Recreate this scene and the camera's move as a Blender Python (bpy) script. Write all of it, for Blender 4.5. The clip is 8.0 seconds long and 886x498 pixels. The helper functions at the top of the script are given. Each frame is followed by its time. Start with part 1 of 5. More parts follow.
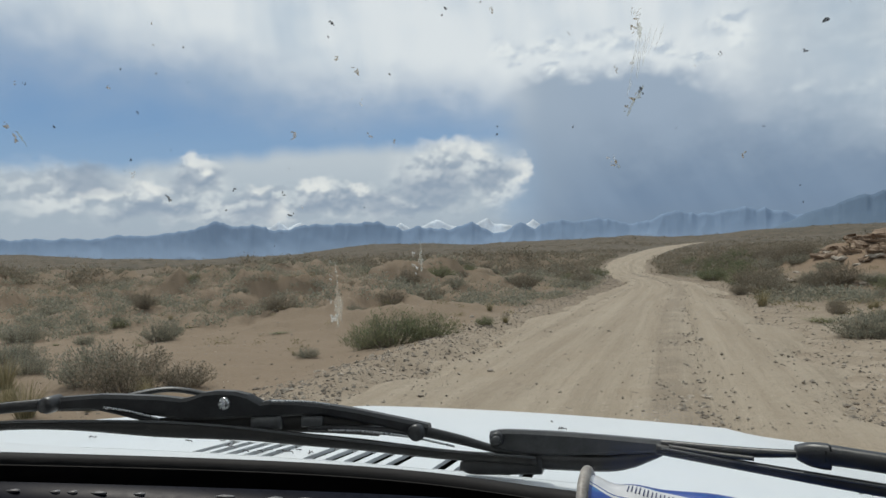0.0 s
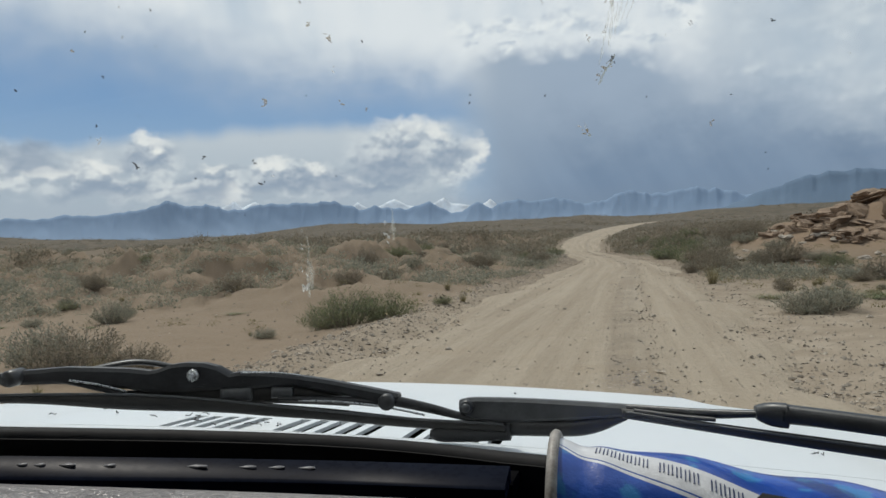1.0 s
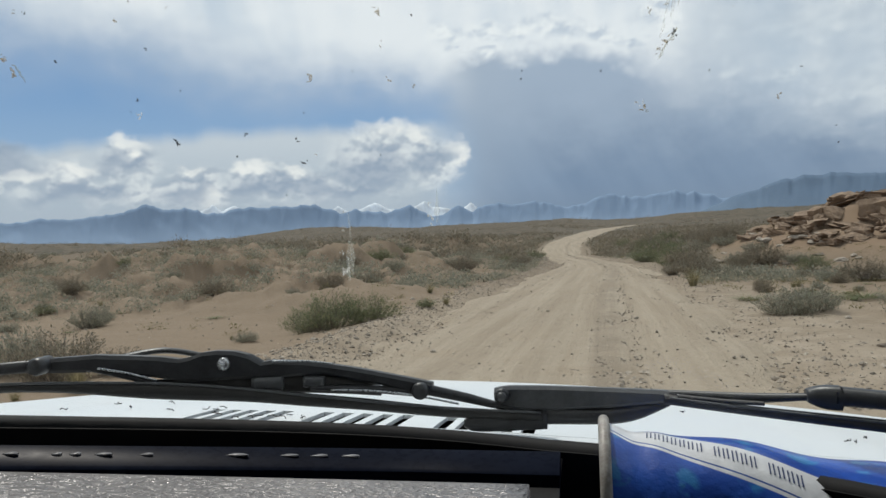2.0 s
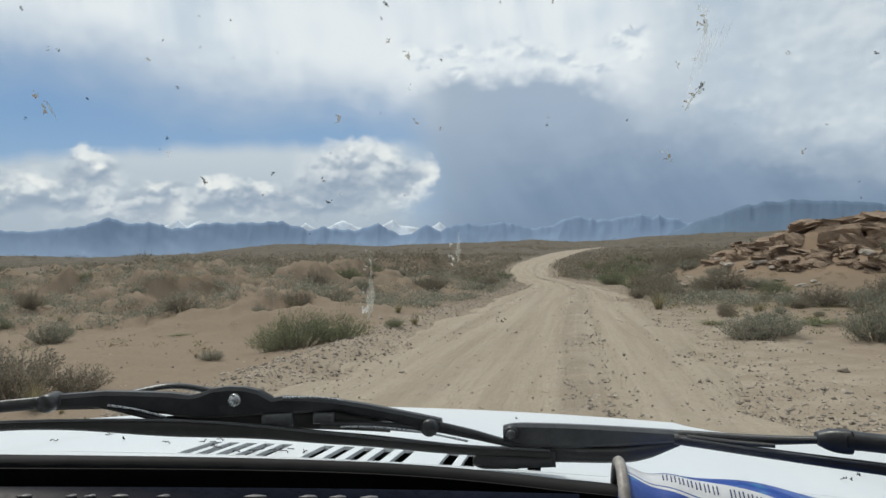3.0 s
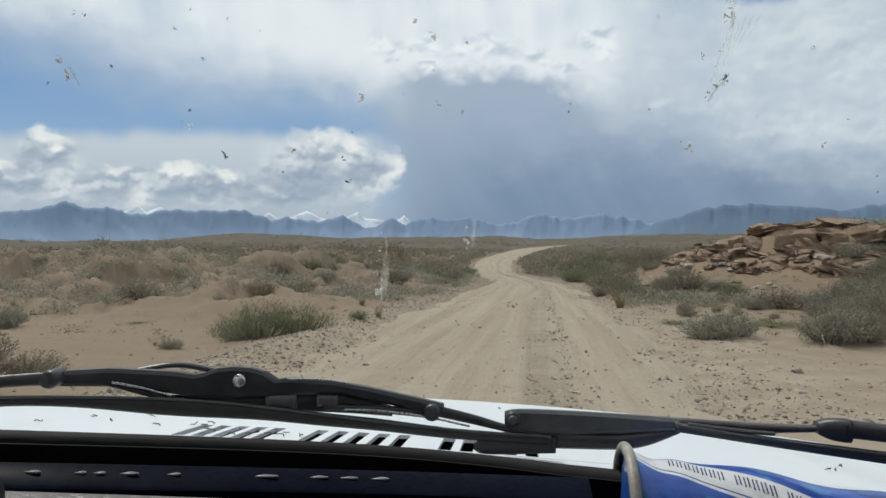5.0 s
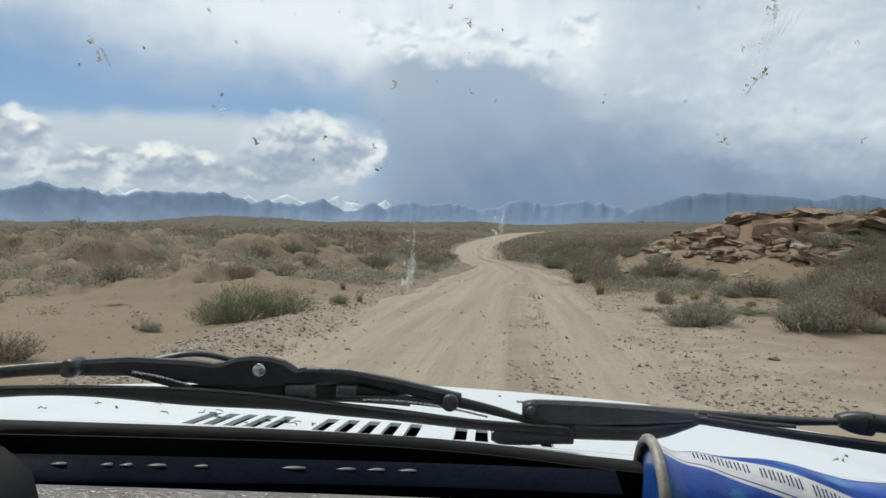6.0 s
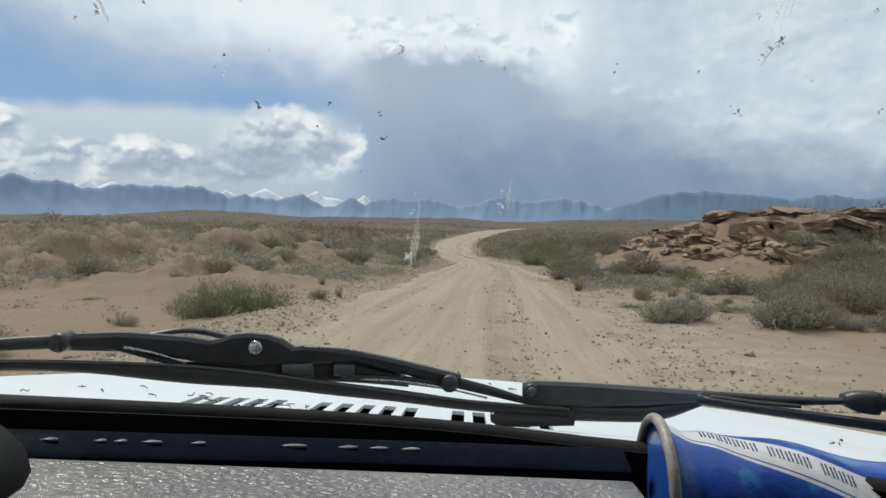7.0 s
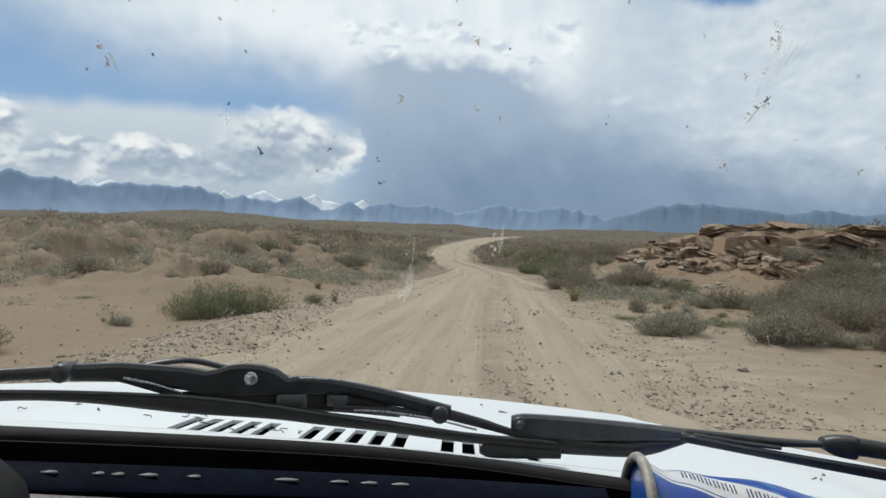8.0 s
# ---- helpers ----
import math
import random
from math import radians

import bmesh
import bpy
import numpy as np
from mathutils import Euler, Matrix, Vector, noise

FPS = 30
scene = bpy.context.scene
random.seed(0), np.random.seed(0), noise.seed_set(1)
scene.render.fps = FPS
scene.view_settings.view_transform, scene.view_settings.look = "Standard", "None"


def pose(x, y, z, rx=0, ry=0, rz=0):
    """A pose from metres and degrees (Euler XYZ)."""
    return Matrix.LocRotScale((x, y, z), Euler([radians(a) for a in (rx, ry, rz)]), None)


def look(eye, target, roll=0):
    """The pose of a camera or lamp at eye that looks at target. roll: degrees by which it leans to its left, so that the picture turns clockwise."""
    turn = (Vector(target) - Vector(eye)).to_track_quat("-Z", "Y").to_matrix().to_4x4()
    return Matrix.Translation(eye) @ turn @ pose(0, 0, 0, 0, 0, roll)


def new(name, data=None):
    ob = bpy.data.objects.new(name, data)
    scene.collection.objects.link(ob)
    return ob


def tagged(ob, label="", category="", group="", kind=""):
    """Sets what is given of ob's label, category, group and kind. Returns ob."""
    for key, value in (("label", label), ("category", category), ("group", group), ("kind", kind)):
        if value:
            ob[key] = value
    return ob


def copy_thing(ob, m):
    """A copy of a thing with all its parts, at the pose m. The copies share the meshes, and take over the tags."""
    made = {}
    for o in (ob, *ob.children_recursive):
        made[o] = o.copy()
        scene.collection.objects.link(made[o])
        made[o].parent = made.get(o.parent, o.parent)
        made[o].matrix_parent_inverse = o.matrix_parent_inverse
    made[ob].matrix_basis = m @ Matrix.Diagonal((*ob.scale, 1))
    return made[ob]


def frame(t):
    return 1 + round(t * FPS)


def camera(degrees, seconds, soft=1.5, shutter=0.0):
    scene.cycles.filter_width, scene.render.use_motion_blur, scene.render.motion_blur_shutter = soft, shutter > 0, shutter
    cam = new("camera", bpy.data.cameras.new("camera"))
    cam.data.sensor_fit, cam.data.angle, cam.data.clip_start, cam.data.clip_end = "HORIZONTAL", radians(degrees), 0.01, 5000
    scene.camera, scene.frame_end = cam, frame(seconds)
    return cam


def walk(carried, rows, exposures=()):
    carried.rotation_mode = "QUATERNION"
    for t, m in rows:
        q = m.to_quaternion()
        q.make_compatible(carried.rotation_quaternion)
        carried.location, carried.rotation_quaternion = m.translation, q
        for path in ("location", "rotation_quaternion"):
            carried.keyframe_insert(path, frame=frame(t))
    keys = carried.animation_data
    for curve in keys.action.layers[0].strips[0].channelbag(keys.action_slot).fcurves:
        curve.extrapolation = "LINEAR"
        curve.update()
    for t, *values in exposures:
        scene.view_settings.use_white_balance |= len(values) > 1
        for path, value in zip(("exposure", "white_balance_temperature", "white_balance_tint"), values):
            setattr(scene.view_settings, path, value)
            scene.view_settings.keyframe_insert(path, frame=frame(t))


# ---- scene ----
from mathutils import Quaternion

cam = camera(62.5, 8.0, soft=1.5)
PATH = [
    (0.0, pose(0.104, 0.006, 1.602, 90.55, 1.83, 8.27)),
    (0.5, pose(0.099, 0.002, 1.605, 89.49, 1.63, 5.92)),
    (1.0, pose(0.093, 0.001, 1.594, 88.85, 1.96, 4.92)),
    (2.5, pose(0.016, 0.014, 1.578, 89.59, 1.55, 2.26)),
    (3.0, pose(0.003, 0.006, 1.596, 90.52, 1.04, 0.89)),
    (3.5, pose(0.000, -0.000, 1.600, 91.30, 1.20, -0.00)),
    (4.0, pose(-0.050, 0.008, 1.596, 91.51, 0.41, -0.97)),
    (4.5, pose(-0.004, 0.001, 1.589, 91.49, -0.40, -1.29)),
    (5.0, pose(-0.036, 0.006, 1.588, 90.05, -0.51, -1.93)),
    (5.2, pose(-0.030, 0.001, 1.593, 89.60, -1.10, -2.17)),
    (6.5, pose(-0.092, 0.026, 1.586, 88.78, -0.99, -4.24)),
    (7.0, pose(-0.089, 0.030, 1.574, 88.64, -1.62, -5.09)),
    (7.5, pose(-0.098, 0.023, 1.597, 88.60, -2.24, -5.52)),
    (8.0, pose(-0.089, 0.015, 1.600, 89.13, -3.04, -5.31)),
]
walk(cam, PATH, exposures=((0.0, -0.18), (1.0, -0.16), (2.5, -0.03), (4.5, -0.06), (6.5, 0.06), (8.0, 0.06)))

# ---------------------------------------------------------------- sky and sun
SUN_EL, SUN_AZ = radians(56), radians(-28)      # azimuth from +y towards +x


class Nodes:
    """Short hand for node arithmetic in one tree."""

    def __init__(self, tree):
        self.t = tree
        tree.nodes.clear()

    def node(self, kind):
        return self.t.nodes.new(kind)

    def put(self, sock, v):
        if isinstance(v, bpy.types.NodeSocket):
            self.t.links.new(v, sock)
        elif v is not None:
            sock.default_value = v

    def m(self, op, a, b=None, c=None, clamp=False):
        n = self.node("ShaderNodeMath")
        n.operation, n.use_clamp = op, clamp
        for s, v in zip(n.inputs, (a, b, c)):
            self.put(s, v)
        return n.outputs[0]

    def step(self, x, lo, hi):
        n = self.node("ShaderNodeMapRange")
        n.interpolation_type = "SMOOTHSTEP"
        self.put(n.inputs[0], x), self.put(n.inputs[1], lo), self.put(n.inputs[2], hi)
        return n.outputs[0]

    def noise(self, vec, scale, detail=4.0, rough=0.55, warp=0.0, out=0):
        n = self.node("ShaderNodeTexNoise")
        self.put(n.inputs["Vector"], vec), self.put(n.inputs["Scale"], scale)
        n.inputs["Detail"].default_value, n.inputs["Roughness"].default_value, n.inputs["Distortion"].default_value = detail, rough, warp
        return n.outputs[out]

    def billow(self, x, y, scale, seed):
        """Rounded heads of cloud: smooth cells at two sizes, warped by noise."""
        n = self.noise(self.vec(x, y, seed), 3.0, 4, 0.55)
        px, py = self.m("MULTIPLY_ADD", n, 0.22, x), self.m("MULTIPLY_ADD", n, -0.18, y)
        total = None
        for k2, w in ((1.0, 0.6), (2.6, 0.4)):
            v = self.node("ShaderNodeTexVoronoi")
            v.feature = "SMOOTH_F1"
            v.inputs["Smoothness"].default_value = 0.35
            self.put(v.inputs["Vector"], self.vec(px, py, seed))
            v.inputs["Scale"].default_value = scale * k2
            total = self.m("MULTIPLY_ADD", v.outputs["Distance"], -w, total if total is not None else 1.0)
        return total

    def vec(self, x=0.0, y=0.0, z=0.0):
        n = self.node("ShaderNodeCombineXYZ")
        for s, v in zip(n.inputs, (x, y, z)):
            self.put(s, v)
        return n.outputs[0]

    def xyz(self, v):
        n = self.node("ShaderNodeSeparateXYZ")
        self.put(n.inputs[0], v)
        return n.outputs

    def mix(self, f, a, b, mode="MIX"):
        n = self.node("ShaderNodeMix")
        n.data_type, n.blend_type = "RGBA", mode
        self.put(n.inputs[0], f)
        for s, v in ((n.inputs[6], a), (n.inputs[7], b)):
            self.put(s, (*v, 1) if isinstance(v, tuple) and len(v) == 3 else v)
        return n.outputs[2]

    def ramp(self, x, stops, lo=0.0, hi=1.0, vlo=0.0, vhi=1.0):
        """A piecewise linear function: stops are (x, value) between lo..hi and vlo..vhi."""
        n = self.node("ShaderNodeValToRGB")
        r = n.color_ramp
        while len(r.elements) < len(stops):
            r.elements.new(0.5)
        for e, (p, v) in zip(r.elements, stops):
            e.position = (p - lo) / (hi - lo)
            g = (v - vlo) / (vhi - vlo)
            e.color = (g, g, g, 1)
        self.put(n.inputs[0], self.m("DIVIDE", self.m("SUBTRACT", x, lo), hi - lo))
        return self.m("MULTIPLY_ADD", n.outputs[0], vhi - vlo, vlo)

    def bump(self, height, strength=0.5, distance=0.01):
        n = self.node("ShaderNodeBump")
        n.inputs["Strength"].default_value, n.inputs["Distance"].default_value = strength, distance
        self.put(n.inputs["Height"], height)
        return n.outputs[0]


def make_world():
    w = bpy.data.worlds.new("sky")
    w.use_nodes = True
    scene.world = w
    k = Nodes(w.node_tree)
    x, y, z = k.xyz(k.node("ShaderNodeTexCoord").outputs["Generated"])
    az = k.m("DEGREES", k.m("ARCTAN2", x, y))
    el = k.m("DEGREES", k.m("ARCSINE", z))
    sky = k.node("ShaderNodeTexSky")
    sky.sky_type, sky.sun_disc, sky.sun_elevation, sky.sun_rotation, sky.dust_density = "NISHITA", False, SUN_EL, SUN_AZ, 1.2
    clear = k.mix(1.0, sky.outputs[0], (0.115, 0.115, 0.115), "MULTIPLY")
    clear = k.mix(k.step(el, 22.0, 14.0), clear, k.mix(k.step(el, 14.0, 5.0), (0.20, 0.36, 0.62), (0.33, 0.48, 0.68)))
    # three sizes of drift, then rounded heads, to break up every edge
    big = k.xyz(k.noise(k.vec(k.m("MULTIPLY", az, 0.07), k.m("MULTIPLY", el, 0.12), 1.0), 1.0, 3, 0.5, out=1))
    mid = k.xyz(k.noise(k.vec(k.m("MULTIPLY", az, 0.30), k.m("MULTIPLY", el, 0.42), 5.0), 1.0, 5, 0.60, out=1))
    lx, ly = k.m("MULTIPLY", az, 0.16), k.m("MULTIPLY", el, 0.20)
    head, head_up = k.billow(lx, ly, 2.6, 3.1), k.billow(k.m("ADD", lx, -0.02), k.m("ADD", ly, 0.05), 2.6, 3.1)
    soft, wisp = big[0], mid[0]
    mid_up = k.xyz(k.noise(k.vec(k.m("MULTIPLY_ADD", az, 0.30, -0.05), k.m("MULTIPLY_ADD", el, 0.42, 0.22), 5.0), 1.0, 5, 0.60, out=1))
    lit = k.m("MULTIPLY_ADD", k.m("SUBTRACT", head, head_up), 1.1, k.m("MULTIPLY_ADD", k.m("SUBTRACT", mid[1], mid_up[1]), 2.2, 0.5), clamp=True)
    azw = k.m("ADD", k.m("MULTIPLY_ADD", mid[0], 4.4, -2.2), k.m("MULTIPLY_ADD", big[2], 3.0, k.m("ADD", az, -1.5)))
    elw = k.m("ADD", k.m("MULTIPLY_ADD", mid[1], 2.6, -1.3), k.m("MULTIPLY_ADD", head, 1.6, k.m("ADD", el, -0.96)))
    els = k.m("ADD", el, k.m("MULTIPLY_ADD", big[1], 6.0, -3.0))

    def heap(spots, inner=0.25, outer=1.25):
        """Where any of these ragged spots lies: (azimuth, elevation, half width, half height)."""
        total = None
        for a, e, hw, hh in spots:
            da, de = k.m("DIVIDE", k.m("SUBTRACT", azw, a), hw), k.m("DIVIDE", k.m("SUBTRACT", elw, e), hh)
            one = k.step(k.m("SQRT", k.m("MULTIPLY_ADD", da, da, k.m("MULTIPLY", de, de))), outer, inner)
            total = k.m("MAXIMUM", total, one) if total is not None else one
        return total

    # high sheet: soft and bright, fraying into blue below
    low_edge = k.ramp(az, [(-60, 13.0), (-31, 11.8), (-20, 10.8), (-10, 9.6), (-3, 8.4), (5, 3.0), (60, 3.0)], -60, 60, 0, 20)
    above = k.m("SUBTRACT", k.m("MULTIPLY_ADD", k.m("SUBTRACT", wisp, 0.5), 2.5, els), low_edge)
    fibre = k.noise(k.vec(k.m("MULTIPLY_ADD", el, 0.05, k.m("MULTIPLY", az, 0.32)), k.m("MULTIPLY", el, 0.07), 0.0), 1.0, 5, 0.55)
    body = k.mix(k.step(k.m("ADD", k.m("MULTIPLY", fibre, 0.5), k.m("MULTIPLY", soft, 0.8)), 0.42, 0.74), (0.62, 0.70, 0.79), (0.90, 0.92, 0.94))
    body = k.mix(k.m("MULTIPLY", k.step(k.m("MULTIPLY_ADD", wisp, 2.0, above), 8.0, 1.5), 0.85), body, (0.37, 0.47, 0.62))
    col = k.mix(k.m("MULTIPLY", k.step(above, -2.6, 4.2), 0.97), clear, body)

    # heaped cloud on the sunny side of the rain, with a gap of blue over it
    side = k.step(azw, 12.0, 19.0)
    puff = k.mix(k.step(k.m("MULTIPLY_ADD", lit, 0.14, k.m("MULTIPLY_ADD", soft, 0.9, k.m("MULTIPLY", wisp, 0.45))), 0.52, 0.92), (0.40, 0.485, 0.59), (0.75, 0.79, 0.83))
    col = k.mix(k.m("MULTIPLY", side, k.m("MULTIPLY_ADD", k.step(soft, 0.36, 0.56), 0.5, 0.45)), col, puff)
    gap_low = k.ramp(az, [(-60, 40), (13, 23), (16, 19.6), (22, 17.6), (27, 17.0), (31, 18.2), (40, 24), (60, 40)], -60, 60, 0, 40)
    gap = k.m("MULTIPLY", k.step(k.m("SUBTRACT", k.m("MULTIPLY_ADD", k.m("SUBTRACT", elw, el), 0.5, el), gap_low), -0.2, 0.9), k.step(el, 32.0, 22.0))
    col = k.mix(k.m("MULTIPLY", gap, 0.9), col, (0.15, 0.29, 0.56))

    # the rain: smooth dark blue-grey with faint shafts
    top = k.ramp(az, [(-60, 8), (-4, 12.6), (0, 13.9), (6, 13.5), (12, 12.9), (16, 11.8), (20, 10.2), (24, 8.4), (28, 7.2), (36, 6.0), (60, 4)], -60, 60, 0, 20)
    fray = k.ramp(az, [(-60, 1.6), (-5, 1.6), (0, 0.9), (10, 0.9), (15, 3.6), (60, 4.0)], -60, 60, 0, 4)
    under = k.m("SUBTRACT", top, k.m("ADD", elw, k.m("MULTIPLY", k.m("SUBTRACT", els, el), 0.25)))
    rain = k.m("MULTIPLY", k.step(k.m("DIVIDE", under, fray), -0.8, 1.2), k.step(k.m("ADD", az, k.m("MULTIPLY_ADD", soft, 2.0, k.m("MULTIPLY", wisp, 1.5))), -2.8, 2.2))
    shaft = k.noise(k.vec(k.m("MULTIPLY_ADD", el, 0.09, k.m("MULTIPLY", az, 0.16)), k.m("MULTIPLY", el, 0.03), 0.0), 1.5, 3, 0.5)
    raincol = k.mix(k.step(shaft, 0.25, 0.85), (0.20, 0.278, 0.40), (0.275, 0.36, 0.49))
    raincol = k.mix(k.m("MULTIPLY", k.step(k.m("MULTIPLY_ADD", wisp, 5.0, el), 6.0, 14.5), 0.9), raincol, (0.385, 0.47, 0.595))
    raincol = k.mix(k.m("MULTIPLY", k.step(k.m("MULTIPLY_ADD", wisp, 4.0, az), 8.0, -1.0), 0.7), raincol, (0.41, 0.485, 0.59))
    raincol = k.mix(k.m("MULTIPLY", heap([(15, 9.5, 5, 1.6), (23, 6.8, 5, 1.4)], 0.0, 1.3), 0.35), raincol, (0.45, 0.52, 0.62))
    col = k.mix(k.m("MULTIPLY", rain, 0.94), col, raincol)

    # sunlit heads along the upper lip of the rain, and ragged ones beside it
    lip = heap([(-3.0, 15.2, 1.9, 0.9), (-0.2, 15.6, 2.4, 0.8), (3.2, 15.3, 2.2, 0.8), (6.2, 15.3, 2.3, 1.1), (9.2, 14.6, 2.0, 0.9), (11.6, 13.7, 1.5, 0.6), (13.5, 15.6, 2.4, 1.2), (0.2, 14.0, 0.8, 0.4), (-2.6, 14.0, 0.7, 0.45)], 0.35, 1.15)
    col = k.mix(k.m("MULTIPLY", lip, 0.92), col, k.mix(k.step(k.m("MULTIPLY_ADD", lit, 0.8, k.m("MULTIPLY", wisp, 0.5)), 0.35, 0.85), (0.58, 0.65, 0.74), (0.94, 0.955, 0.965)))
    rags = heap([(18.9, 10.9, 0.9, 0.55), (22.5, 10.4, 2.6, 0.9), (26.0, 8.8, 2.2, 1.0), (29.5, 9.0, 2.6, 0.9), (33, 8.4, 3.0, 1.0), (24, 13.4, 3.6, 1.5), (31, 12.4, 3.6, 1.4)], 0.1, 1.25)
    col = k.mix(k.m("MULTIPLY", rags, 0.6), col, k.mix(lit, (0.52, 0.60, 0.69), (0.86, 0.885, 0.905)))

    # pale flat veil, and the bank of cumulus low over the mountains
    veil_top = k.ramp(az, [(-60, 6.6), (-31, 7.0), (-24, 7.9), (-16, 8.4), (-8, 8.6), (-3, 8.6), (60, 8.6)], -60, 60, 0, 20)
    veil = k.m("MULTIPLY", k.step(k.m("SUBTRACT", k.m("ADD", veil_top, k.m("MULTIPLY_ADD", fibre, 1.6, -0.8)), el), -0.7, 0.7), k.step(k.m("MULTIPLY_ADD", wisp, 2.0, az), 0.5, -4.5))
    col = k.mix(k.m("MULTIPLY", veil, 0.88), col, k.mix(k.step(el, 3.5, 8.5), (0.50, 0.56, 0.62), (0.66, 0.70, 0.735)))
    bank = heap([(-20, 3.9, 17, 1.5), (-36, 5.2, 5, 2.2), (-30.5, 5.0, 3.4, 1.7), (-26.4, 5.8, 2.2, 2.0), (-22, 4.4, 3.4, 1.5), (-17.2, 4.7, 3.2, 1.3), (-13, 4.5, 3.0, 1.2), (-8.5, 6.2, 4.0, 2.7), (-4.2, 5.8, 2.6, 2.8)], 0.2, 1.2)
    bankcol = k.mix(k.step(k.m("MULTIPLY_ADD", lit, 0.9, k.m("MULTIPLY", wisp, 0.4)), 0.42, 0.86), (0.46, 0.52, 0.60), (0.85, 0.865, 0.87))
    col = k.mix(k.m("MULTIPLY", bank, 0.85), col, bankcol)
    glow = heap([(-7.8, 8.3, 2.6, 0.8), (-5.2, 7.8, 1.6, 0.8), (-2.6, 6.2, 1.0, 1.4), (-26.2, 7.3, 1.5, 0.6), (-17.4, 5.7, 1.5, 0.5), (-14.4, 5.2, 1.2, 0.5), (-29.5, 5.6, 2.0, 0.6), (-22.5, 5.2, 1.4, 0.5), (-33, 5.2, 1.8, 0.6), (-21, 3.6, 1.8, 0.5)], 0.3, 1.2)
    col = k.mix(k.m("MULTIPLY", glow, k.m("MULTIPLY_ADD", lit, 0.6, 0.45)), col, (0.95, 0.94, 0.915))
    shade = heap([(-26.8, 6.1, 1.7, 0.8), (-16.6, 4.2, 3.4, 1.0), (-13.0, 4.1, 2.0, 0.8), (-8.8, 5.2, 3.0, 1.7), (-5.2, 6.0, 1.6, 1.2), (-10.5, 3.6, 2.2, 0.7), (-29.5, 3.8, 4.0, 0.8), (-34, 6.0, 2.6, 0.9), (-22.5, 3.8, 2.4, 0.7)], 0.3, 1.3)
    col = k.mix(k.m("MULTIPLY", shade, 0.7), col, (0.31, 0.385, 0.50))
    haze = k.m("MULTIPLY", k.step(k.m("MULTIPLY_ADD", wisp, 1.2, el), 4.8, 2.2), 0.75)
    col = k.mix(haze, col, k.mix(k.step(az, -6.0, 3.0), (0.47, 0.53, 0.61), (0.23, 0.30, 0.41)))
    col = k.mix(k.step(el, 0.0, -1.5), col, (0.22, 0.18, 0.13))
    bg = k.node("ShaderNodeBackground")
    k.put(bg.inputs[0], col)
    bg.inputs[1].default_value = 1.0
    k.t.links.new(bg.outputs[0], k.node("ShaderNodeOutputWorld").inputs[0])


make_world()
sun = new("sun", bpy.data.lights.new("sun", "SUN"))
sun.data.energy, sun.data.angle, sun.data.color = 2.6, radians(3.0), (1.0, 0.95, 0.87)
sun.matrix_world = look((0, 0, 0), (-math.sin(SUN_AZ) * math.cos(SUN_EL), -math.cos(SUN_AZ) * math.cos(SUN_EL), -math.sin(SUN_EL)))


# ---------------------------------------------------------------- materials
def mat(name, dark, light, scale=20.0, rough=0.8, rvar=0.1, metal=0.0, bump=0.3, dist=0.003, fine=6.0, coord="Object", spec=0.5, per_piece=0.0, coat=0.0):
    """Two-scale procedural surface: large patches and fine grain, with relief."""
    ma = bpy.data.materials.new(name)
    ma.use_nodes = True
    k = Nodes(ma.node_tree)
    co = k.node("ShaderNodeTexCoord").outputs[coord]
    a, b = k.noise(co, scale, 5, 0.6), k.noise(co, scale * fine, 4, 0.6)
    f = k.m("MULTIPLY_ADD", b, 0.45, k.m("MULTIPLY", a, 0.75))
    col = k.mix(k.step(f, 0.35, 0.85), dark, light)
    if per_piece:
        rnd = k.node("ShaderNodeNewGeometry").outputs["Random Per Island"]
        col = k.mix(1.0, col, k.mix(rnd, (1 - per_piece,) * 3, (1 + per_piece,) * 3), "MULTIPLY")
    p = k.node("ShaderNodeBsdfPrincipled")
    k.put(p.inputs["Base Color"], col)
    k.put(p.inputs["Roughness"], k.m("MULTIPLY_ADD", b, 2 * rvar, rough - rvar))
    p.inputs["Metallic"].default_value, p.inputs["Specular IOR Level"].default_value = metal, spec
    p.inputs["Coat Weight"].default_value = coat
    if bump:
        k.put(p.inputs["Normal"], k.bump(k.m("MULTIPLY_ADD", a, 1.0, b), bump, dist))
    k.t.links.new(p.outputs[0], k.node("ShaderNodeOutputMaterial").inputs[0])
    return ma


def part(name, bm, material, parent=None, label="", smooth=True, place=None):
    """Link a bmesh as one mesh object, under a parent if given."""
    me = bpy.data.meshes.new(name)
    if smooth:
        for f in bm.faces:
            f.smooth = True
    bm.to_mesh(me)
    bm.free()
    me.materials.append(material)
    ob = new(name, me)
    if parent:
        ob.parent = parent
    if place:
        ob.matrix_basis = place
    return tagged(ob, label)


def arrays(name, verts, faces, material, smooth=True):
    """Link a mesh made from computed arrays."""
    me = bpy.data.meshes.new(name)
    me.from_pydata(verts, [], faces)
    if smooth:
        me.polygons.foreach_set("use_smooth", [True] * len(me.polygons))
    me.materials.append(material)
    me.update()
    return new(name, me)


def sharp(ob, degrees=35):
    """Shade smooth but keep edges over an angle."""
    me = ob.data
    bm = bmesh.new()
    bm.from_mesh(me)
    for e in bm.edges:
        e.smooth = e.calc_face_angle(0) < radians(degrees)
    bm.to_mesh(me)
    bm.free()
    return ob


